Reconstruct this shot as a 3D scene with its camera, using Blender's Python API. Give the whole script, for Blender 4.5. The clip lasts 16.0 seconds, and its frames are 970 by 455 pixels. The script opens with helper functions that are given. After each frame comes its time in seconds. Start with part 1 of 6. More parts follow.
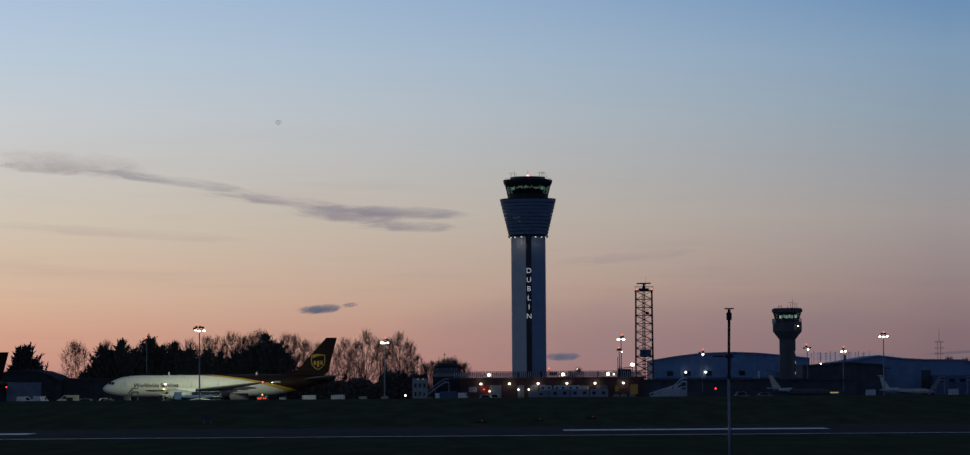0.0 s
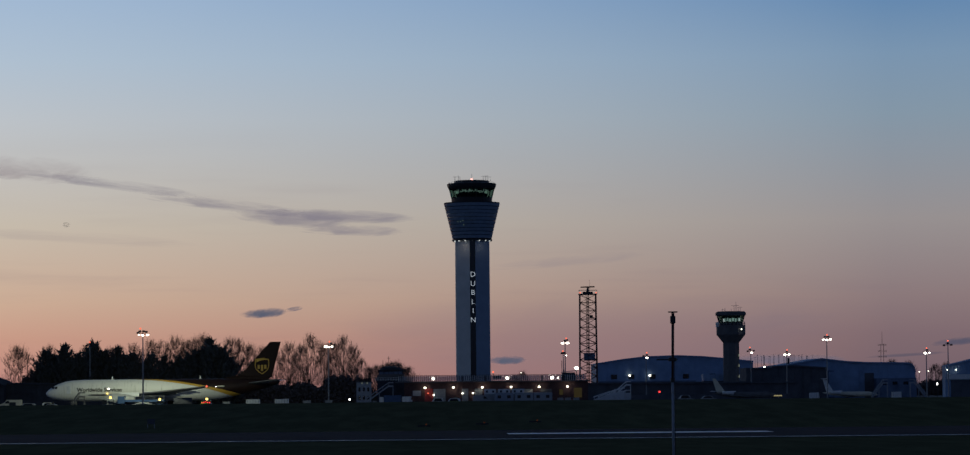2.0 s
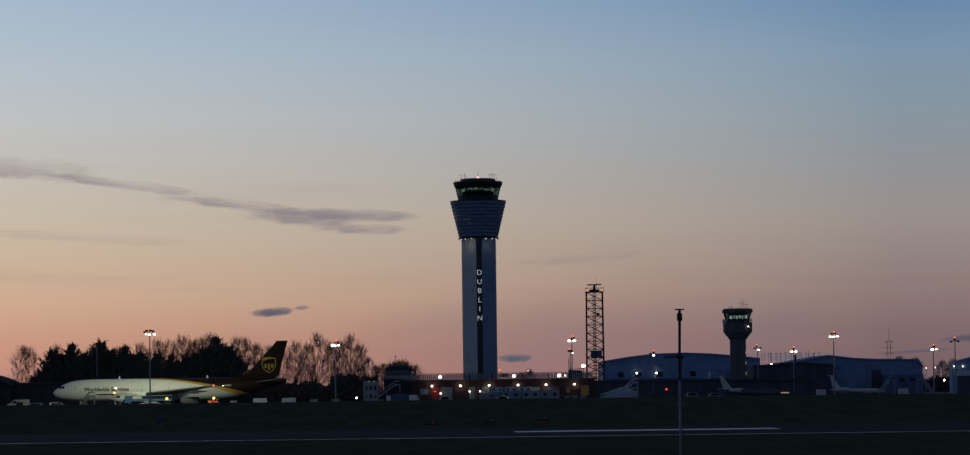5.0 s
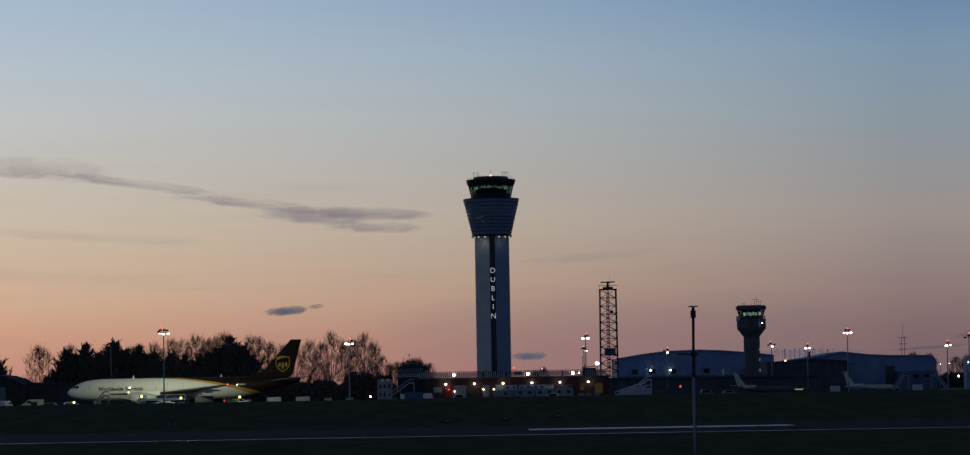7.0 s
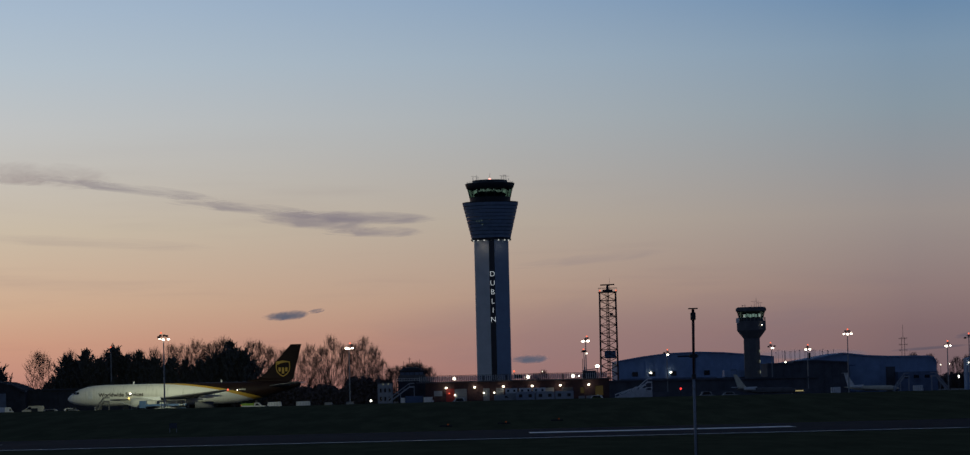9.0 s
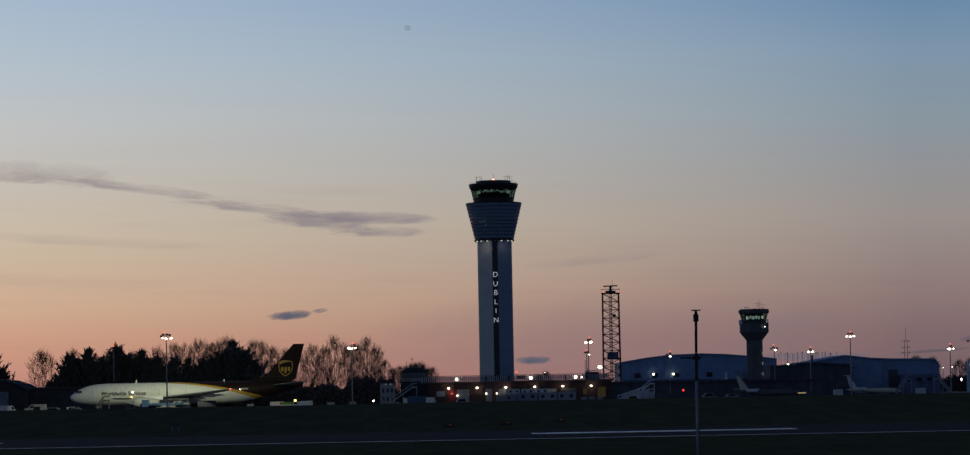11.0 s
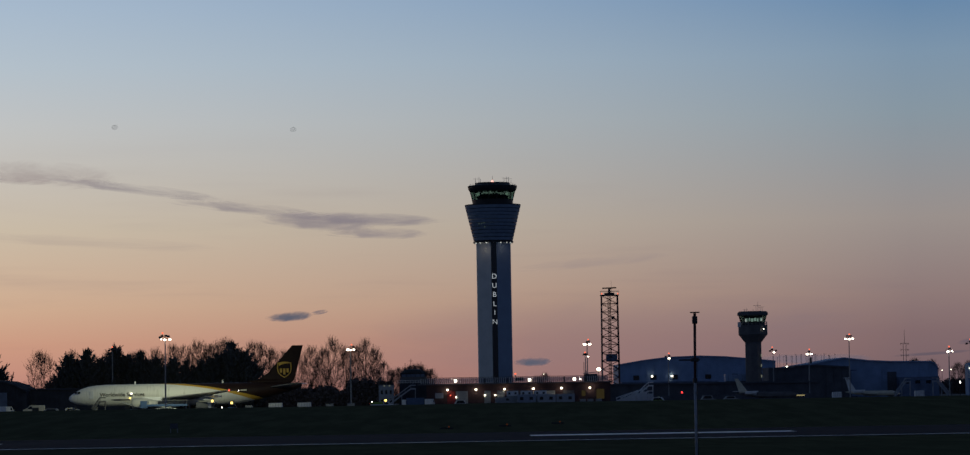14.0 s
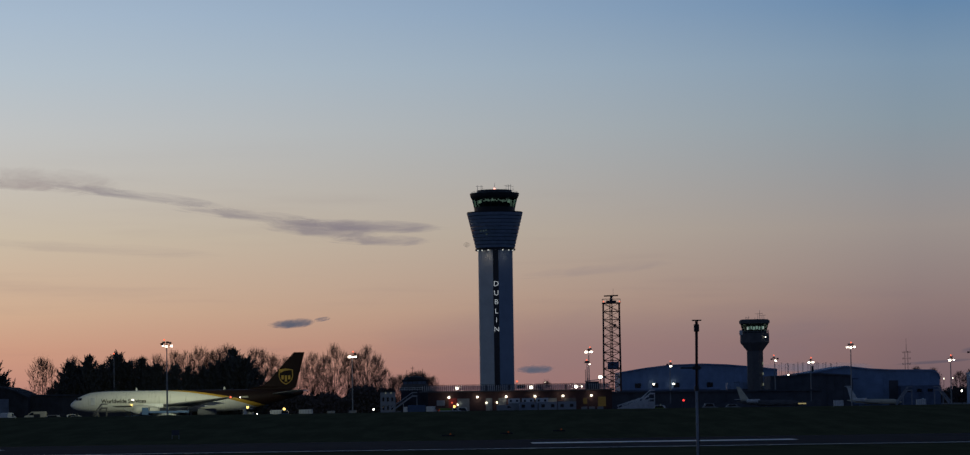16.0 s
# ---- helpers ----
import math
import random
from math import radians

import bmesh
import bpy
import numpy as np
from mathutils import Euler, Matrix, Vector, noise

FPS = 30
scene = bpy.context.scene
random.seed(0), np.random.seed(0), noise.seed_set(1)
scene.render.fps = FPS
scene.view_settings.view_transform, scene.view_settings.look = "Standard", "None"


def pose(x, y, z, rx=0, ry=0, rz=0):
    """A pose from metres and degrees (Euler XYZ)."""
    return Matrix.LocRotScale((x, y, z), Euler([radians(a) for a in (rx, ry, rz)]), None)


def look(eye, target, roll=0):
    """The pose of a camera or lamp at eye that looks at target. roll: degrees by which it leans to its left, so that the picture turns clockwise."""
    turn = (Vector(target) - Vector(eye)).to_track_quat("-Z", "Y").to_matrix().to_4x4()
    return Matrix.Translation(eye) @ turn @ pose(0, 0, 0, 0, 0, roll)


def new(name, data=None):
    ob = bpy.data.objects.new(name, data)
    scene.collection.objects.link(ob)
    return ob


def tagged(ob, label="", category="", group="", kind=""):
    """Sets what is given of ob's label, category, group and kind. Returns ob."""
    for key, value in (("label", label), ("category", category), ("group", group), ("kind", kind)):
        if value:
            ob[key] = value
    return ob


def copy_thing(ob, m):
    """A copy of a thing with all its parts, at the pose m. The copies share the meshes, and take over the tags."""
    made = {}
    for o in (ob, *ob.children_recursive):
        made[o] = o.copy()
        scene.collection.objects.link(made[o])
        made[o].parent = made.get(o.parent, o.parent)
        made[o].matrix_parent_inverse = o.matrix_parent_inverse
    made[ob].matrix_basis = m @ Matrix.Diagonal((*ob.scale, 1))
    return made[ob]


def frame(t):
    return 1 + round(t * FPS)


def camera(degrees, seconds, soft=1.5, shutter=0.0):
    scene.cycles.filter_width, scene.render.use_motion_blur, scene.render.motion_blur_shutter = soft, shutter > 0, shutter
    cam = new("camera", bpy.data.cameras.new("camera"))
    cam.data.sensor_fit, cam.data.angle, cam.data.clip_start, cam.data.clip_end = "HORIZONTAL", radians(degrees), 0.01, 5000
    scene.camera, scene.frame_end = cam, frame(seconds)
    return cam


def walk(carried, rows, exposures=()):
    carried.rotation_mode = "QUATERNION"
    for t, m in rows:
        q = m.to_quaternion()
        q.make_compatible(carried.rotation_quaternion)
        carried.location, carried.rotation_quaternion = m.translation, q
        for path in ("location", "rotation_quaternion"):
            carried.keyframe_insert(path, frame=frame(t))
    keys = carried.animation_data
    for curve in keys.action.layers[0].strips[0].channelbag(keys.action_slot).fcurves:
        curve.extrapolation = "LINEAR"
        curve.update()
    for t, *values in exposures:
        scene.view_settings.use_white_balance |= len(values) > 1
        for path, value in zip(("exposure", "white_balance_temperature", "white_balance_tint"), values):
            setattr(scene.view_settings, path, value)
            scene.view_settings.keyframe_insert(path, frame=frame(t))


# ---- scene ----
# seconds, turn to the left, tilt up, roll (degrees); the camera stands on a low mound and is swung by hand
AIM = [
    (0.0, 0.0000, 2.9640, -0.4157),
    (0.5, -0.3607, 3.0331, -0.3926),
    (1.0, -0.6645, 3.0659, -0.5436),
    (1.5, -0.8980, 3.0590, -0.5889),
    (2.0, -1.0506, 3.0251, -0.5376),
    (2.5, -1.1264, 2.9905, -0.5795),
    (3.0, -1.1531, 2.9935, -0.6297),
    (3.5, -1.1091, 3.0067, -0.6000),
    (4.0, -1.0518, 3.0155, -0.5979),
    (6.5, -0.7491, 2.9473, -0.9729),
    (7.0, -0.6840, 2.9564, -0.9928),
    (7.5, -0.6661, 2.9941, -1.1847),
    (8.0, -0.6746, 3.0097, -1.3379),
    (8.5, -0.6965, 3.0125, -1.3723),
    (9.0, -0.6981, 3.0205, -1.3670),
    (11.5, -0.6288, 3.0337, -1.0465),
    (12.0, -0.6786, 3.0270, -1.1298),
    (12.5, -0.6992, 3.0324, -1.0488),
    (13.0, -0.6920, 3.0507, -1.0670),
    (13.5, -0.6821, 3.0507, -1.0477),
    (14.0, -0.6564, 3.0664, -0.9754),
    (14.5, -0.6439, 3.0869, -0.9027),
    (15.0, -0.6475, 3.1360, -0.8216),
    (15.5, -0.6416, 3.1876, -0.8071),
    (16.0, -0.6216, 3.2057, -0.8286),
]
EYE_HEIGHT = 4.0


def aim(turn, tilt, roll):
    return (Matrix.Translation((0, 0, EYE_HEIGHT)) @ Matrix.Rotation(radians(turn), 4, "Z")
            @ Matrix.Rotation(radians(90 + tilt), 4, "X") @ Matrix.Rotation(radians(roll), 4, "Z"))


cam = camera(18.0, 16.0, soft=1.25)
# the picture darkens and warms a little after the first seconds
walk(cam, [(t, aim(turn, tilt, roll)) for t, turn, tilt, roll in AIM],
     exposures=[(0.0, 0.0, 6450, 10), (1.0, -0.10, 6400, 10), (2.0, -0.12, 6340, 10), (3.0, -0.12, 6480, 10), (3.5, -0.12, 6700, 10), (4.0, -0.12, 6780, 10), (16.0, -0.12, 6800, 10)])


# ---- light: a clear sky after sunset, glowing to the left of the view ----
def srgb(r, g, b, a=1.0):
    f = lambda c: (c / 255 / 12.92) if c < 10.3 else ((c / 255 + 0.055) / 1.055) ** 2.4
    return (f(r), f(g), f(b), a)


class Nodes:
    """Short way to write node trees."""

    def __init__(self, tree):
        self.tree = tree
        tree.nodes.clear()

    def add(self, kind, _=None, **inputs):
        n = self.tree.nodes.new(kind)
        for k, v in inputs.items():
            key = int(k[1:]) if k[0] == "i" and k[1:].isdigit() else k.replace("_", " ")
            self.put(n.inputs[key], v)
        return n

    def put(self, socket, v):
        if isinstance(v, bpy.types.NodeSocket):
            self.tree.links.new(v, socket)
        elif isinstance(v, bpy.types.Node):
            self.tree.links.new(v.outputs[0], socket)
        else:
            socket.default_value = v

    def math(self, op, a, b=0.0, c=0.0):
        n = self.tree.nodes.new("ShaderNodeMath")
        n.operation = op
        for s, v in zip(n.inputs, (a, b, c)):
            self.put(s, v)
        return n.outputs[0]

    def fade(self, value, lo, hi, a=0.0, b=1.0, smooth=True):
        n = self.add("ShaderNodeMapRange")
        n.interpolation_type = "SMOOTHSTEP" if smooth else "LINEAR"
        for i, v in enumerate((value, lo, hi, a, b)):
            self.put(n.inputs[i], v)
        return n.outputs[0]

    def mix(self, f, a, b):
        n = self.tree.nodes.new("ShaderNodeMix")
        n.data_type = "RGBA"
        self.put(n.inputs[0], f), self.put(n.inputs[6], a), self.put(n.inputs[7], b)
        return n.outputs[2]

    def ramp(self, f, stops):
        n = self.tree.nodes.new("ShaderNodeValToRGB")
        el = n.color_ramp.elements
        while len(el) < len(stops):
            el.new(0.5)
        for e, (p, c) in zip(el, stops):
            e.position, e.color = p, c
        self.put(n.inputs[0], f)
        return n.outputs[0]


def make_world():
    world = bpy.data.worlds.new("dusk_sky")
    scene.world = world
    world.use_nodes = True
    n = Nodes(world.node_tree)
    co = n.add("ShaderNodeTexCoord")
    xyz = n.add("ShaderNodeSeparateXYZ", None, i0=co.outputs["Generated"])
    x, y, z = xyz.outputs
    flat = n.math("SQRT", n.math("ADD", n.math("MULTIPLY", x, x), n.math("MULTIPLY", y, y)))
    # the glow's azimuth lies 0.45 rad to the left of the runway's normal
    toward = n.math("DIVIDE", n.math("ADD", n.math("MULTIPLY", x, -0.435), n.math("MULTIPLY", y, 0.900)), flat)
    # sine of the elevation, with the lowest eight degrees stretched over most of the ramp
    up = n.math("MULTIPLY", n.math("MAXIMUM", z, 0.0), 5.0)
    glow = n.ramp(up, [(0.000, (0.574, 0.259, 0.220, 1)), (0.085, (0.665, 0.360, 0.256, 1)), (0.147, (0.688, 0.463, 0.325, 1)),
                        (0.270, (0.640, 0.552, 0.442, 1)), (0.440, (0.579, 0.604, 0.624, 1)), (0.537, (0.496, 0.591, 0.687, 1)),
                        (0.630, (0.426, 0.549, 0.703, 1)), (0.800, (0.286, 0.409, 0.594, 1)), (1.000, (0.137, 0.237, 0.412, 1))])
    side = n.ramp(up, [(0.000, (0.184, 0.121, 0.142, 1)), (0.085, (0.230, 0.155, 0.168, 1)), (0.147, (0.282, 0.206, 0.207, 1)),
                        (0.270, (0.338, 0.302, 0.296, 1)), (0.440, (0.255, 0.332, 0.405, 1)), (0.537, (0.215, 0.324, 0.455, 1)),
                        (0.630, (0.140, 0.265, 0.452, 1)), (0.800, (0.091, 0.189, 0.367, 1)), (1.000, (0.062, 0.124, 0.252, 1))])
    back = n.ramp(up, [(0.0, srgb(70, 80, 105)), (0.3, srgb(74, 89, 121)), (1.0, srgb(67, 88, 123))])
    f1 = n.fade(toward, 0.825, 0.962, smooth=False)
    f2 = n.fade(toward, -0.6, 0.825)
    colour = n.mix(f2, back, n.mix(f1, side, glow))
    # overhead the sky goes on into a darker blue
    colour = n.mix(n.fade(z, 0.2, 0.7), colour, srgb(40, 52, 74))
    # the half of the dome below the horizon stays dark
    colour = n.mix(n.fade(z, -0.03, 0.0), srgb(20, 24, 30), colour)
    # thin streaks of haze
    m = n.add("ShaderNodeMapping", None, Vector=co.outputs["Generated"])
    m.inputs["Scale"].default_value = (6, 6, 70)
    haze = n.add("ShaderNodeTexNoise", None, Vector=m.outputs[0], Scale=1.0, Detail=4.0, Roughness=0.6)
    low = n.fade(z, 0.10, 0.02)
    f = n.math("MULTIPLY", n.fade(haze.outputs[0], 0.52, 0.75), n.math("MULTIPLY", low, 0.24))
    colour = n.mix(f, colour, srgb(128, 112, 124))
    bg = n.add("ShaderNodeBackground", None, Color=colour, Strength=1.0)
    n.add("ShaderNodeOutputWorld", None, Surface=bg)


make_world()


# ---- materials ----
def material(name, base, rough=0.6, metal=0.0, spread=0.25, scale=1.5, bump=0.0, tone=None, coat=0.0, spec=0.5):
    """Paint, metal, brick dust or earth: a base colour varied at two scales, with uneven gloss and fine relief."""
    m = bpy.data.materials.new(name)
    m.use_nodes = True
    n = Nodes(m.node_tree)
    co = n.add("ShaderNodeTexCoord").outputs["Object"]
    a = n.add("ShaderNodeTexNoise", None, Vector=co, Scale=scale, Detail=5.0, Roughness=0.6).outputs[0]
    b = n.add("ShaderNodeTexNoise", None, Vector=co, Scale=scale * 9.0, Detail=3.0, Roughness=0.6).outputs[0]
    dark = tuple(c * (1 - spread) for c in base[:3]) + (1,)
    light = tone or tuple(min(1, c * (1 + spread)) for c in base[:3]) + (1,)
    f = n.math("ADD", n.math("MULTIPLY", a, 0.7), n.math("MULTIPLY", b, 0.3))
    each = n.add("ShaderNodeObjectInfo").outputs["Random"]
    f = n.math("ADD", n.fade(f, 0.3, 0.7), n.math("MULTIPLY", n.math("SUBTRACT", each, 0.5), 0.25))
    colour = n.mix(f, dark, light)
    r = n.fade(b, 0.3, 0.7, max(0.02, rough - 0.08), min(1.0, rough + 0.08))
    p = n.add("ShaderNodeBsdfPrincipled", None, Base_Color=colour, Roughness=r, Metallic=metal, Coat_Weight=coat, Specular_IOR_Level=spec)
    if bump:
        bp = n.add("ShaderNodeBump", None, Strength=bump, Distance=0.05, Height=b)
        n.put(p.inputs["Normal"], bp)
    n.add("ShaderNodeOutputMaterial", None, Surface=p)
    return m


def glowing(name, colour, strength):
    m = bpy.data.materials.new(name)
    m.use_nodes = True
    n = Nodes(m.node_tree)
    e = n.add("ShaderNodeEmission", None, Color=colour, Strength=strength)
    n.add("ShaderNodeOutputMaterial", None, Surface=e)
    return m


def glass(name, tint, rough=0.05, clear=0.6):
    """Tinted window glass: partly a mirror, partly clear."""
    m = bpy.data.materials.new(name)
    m.use_nodes = True
    n = Nodes(m.node_tree)
    t = n.add("ShaderNodeBsdfTransparent", None, Color=tint)
    g = n.add("ShaderNodeBsdfGlossy", None, Color=(0.9, 0.95, 1, 1), Roughness=rough)
    fr = n.add("ShaderNodeFresnel", None, IOR=1.5)
    s = n.add("ShaderNodeMixShader", None, i0=n.math("MULTIPLY", fr, clear + 0.4), i1=t, i2=g)
    n.add("ShaderNodeOutputMaterial", None, Surface=s)
    return m


def ground_material():
    m = bpy.data.materials.new("grass_ground")
    m.use_nodes = True
    n = Nodes(m.node_tree)
    co = n.add("ShaderNodeTexCoord").outputs["Object"]
    mp = n.add("ShaderNodeMapping", None, Vector=co)
    mp.inputs["Scale"].default_value = (0.30, 0.045, 0.1)
    a = n.add("ShaderNodeTexNoise", None, Vector=mp.outputs[0], Scale=1.0, Detail=6.0, Roughness=0.65).outputs[0]
    b = n.add("ShaderNodeTexNoise", None, Vector=co, Scale=1.6, Detail=4.0).outputs[0]
    c = n.mix(n.fade(a, 0.35, 0.68), (0.082, 0.087, 0.052, 1), (0.123, 0.129, 0.074, 1))
    c = n.mix(n.math("MULTIPLY", n.fade(b, 0.45, 0.7), 0.4), c, (0.13, 0.11, 0.068, 1))
    bp = n.add("ShaderNodeBump", None, Strength=0.6, Distance=0.15, Height=b)
    p = n.add("ShaderNodeBsdfPrincipled", None, Base_Color=c, Roughness=1.0, Specular_IOR_Level=0.0, Normal=bp)
    n.add("ShaderNodeOutputMaterial", None, Surface=p)
    return m


def livery_material():
    """White freighter body; a brown field sweeps down to the tail behind a gold line."""
    m = bpy.data.materials.new("freighter_livery")
    m.use_nodes = True
    n = Nodes(m.node_tree)
    co = n.add("ShaderNodeTexCoord").outputs["Object"]
    x, y, z = n.add("ShaderNodeSeparateXYZ", None, i0=co).outputs
    s = n.math("MAXIMUM", n.math("DIVIDE", n.math("SUBTRACT", x, 14.0), 31.0), 0.0)
    drop = n.math("MULTIPLY", n.math("POWER", s, 2.27), 4.0)
    edge = n.math("SUBTRACT", 7.60, drop)
    above = n.math("SUBTRACT", z, edge)
    noise_ = n.add("ShaderNodeTexNoise", None, Vector=co, Scale=0.8, Detail=6.0, Roughness=0.65).outputs[0]
    st = n.add("ShaderNodeMapping", None, Vector=co)
    st.inputs["Scale"].default_value = (3.0, 1.0, 0.25)
    streak = n.add("ShaderNodeTexNoise", None, Vector=st.outputs[0], Scale=1.0, Detail=4.0).outputs[0]
    grime = n.math("MULTIPLY", n.fade(streak, 0.5, 0.75), n.fade(noise_, 0.3, 0.7))
    white = n.mix(grime, (0.80, 0.79, 0.74, 1), (0.56, 0.55, 0.49, 1))
    brown = n.mix(n.fade(noise_, 0.3, 0.7), (0.020, 0.009, 0.006, 1), (0.030, 0.013, 0.008, 1))
    gold = (0.62, 0.36, 0.05, 1)
    wide = n.math("ADD", 0.36, n.math("MULTIPLY", n.math("POWER", s, 4.0), 0.85))
    c = n.mix(n.fade(n.math("ADD", above, wide), 0.0, 0.06), white, gold)
    c = n.mix(n.fade(above, -0.03, 0.03), c, brown)
    p = n.add("ShaderNodeBsdfPrincipled", None, Base_Color=c, Roughness=n.fade(noise_, 0.3, 0.7, 0.42, 0.58), Specular_IOR_Level=0.3)
    n.add("ShaderNodeOutputMaterial", None, Surface=p)
    return m


def cloud_material(name, colour, thick, edge):
    """A thin veil of cloud, densest along its middle, with frayed ends."""
    m = bpy.data.materials.new(name)
    m.use_nodes = True
    n = Nodes(m.node_tree)
    co = n.add("ShaderNodeTexCoord").outputs["Generated"]
    x, y, z = n.add("ShaderNodeSeparateXYZ", None, i0=co).outputs
    mp = n.add("ShaderNodeMapping", None, Vector=co)
    mp.inputs["Scale"].default_value = (3.0, 0.5, 1.6)
    a = n.add("ShaderNodeTexNoise", None, Vector=mp.outputs[0], Scale=1.4, Detail=5.0, Roughness=0.55, Distortion=0.5).outputs[0]
    dx = n.math("MULTIPLY", n.math("SUBTRACT", x, 0.5), 2.0)
    dz = n.math("MULTIPLY", n.math("SUBTRACT", z, 0.5), 2.0)
    r2 = n.math("ADD", n.math("POWER", n.math("ABSOLUTE", dx), 2.4), n.math("MULTIPLY", dz, dz))
    d = n.math("ADD", n.math("SUBTRACT", 1.0, r2), n.math("MULTIPLY", n.math("SUBTRACT", a, 0.62), edge))
    f = n.math("MULTIPLY", n.fade(d, 0.0, 1.0), thick)
    t = n.add("ShaderNodeBsdfTransparent")
    e = n.add("ShaderNodeEmission", None, Color=colour, Strength=1.0)
    s = n.add("ShaderNodeMixShader", None, i0=f, i1=t, i2=e)
    n.add("ShaderNodeOutputMaterial", None, Surface=s)
    return m


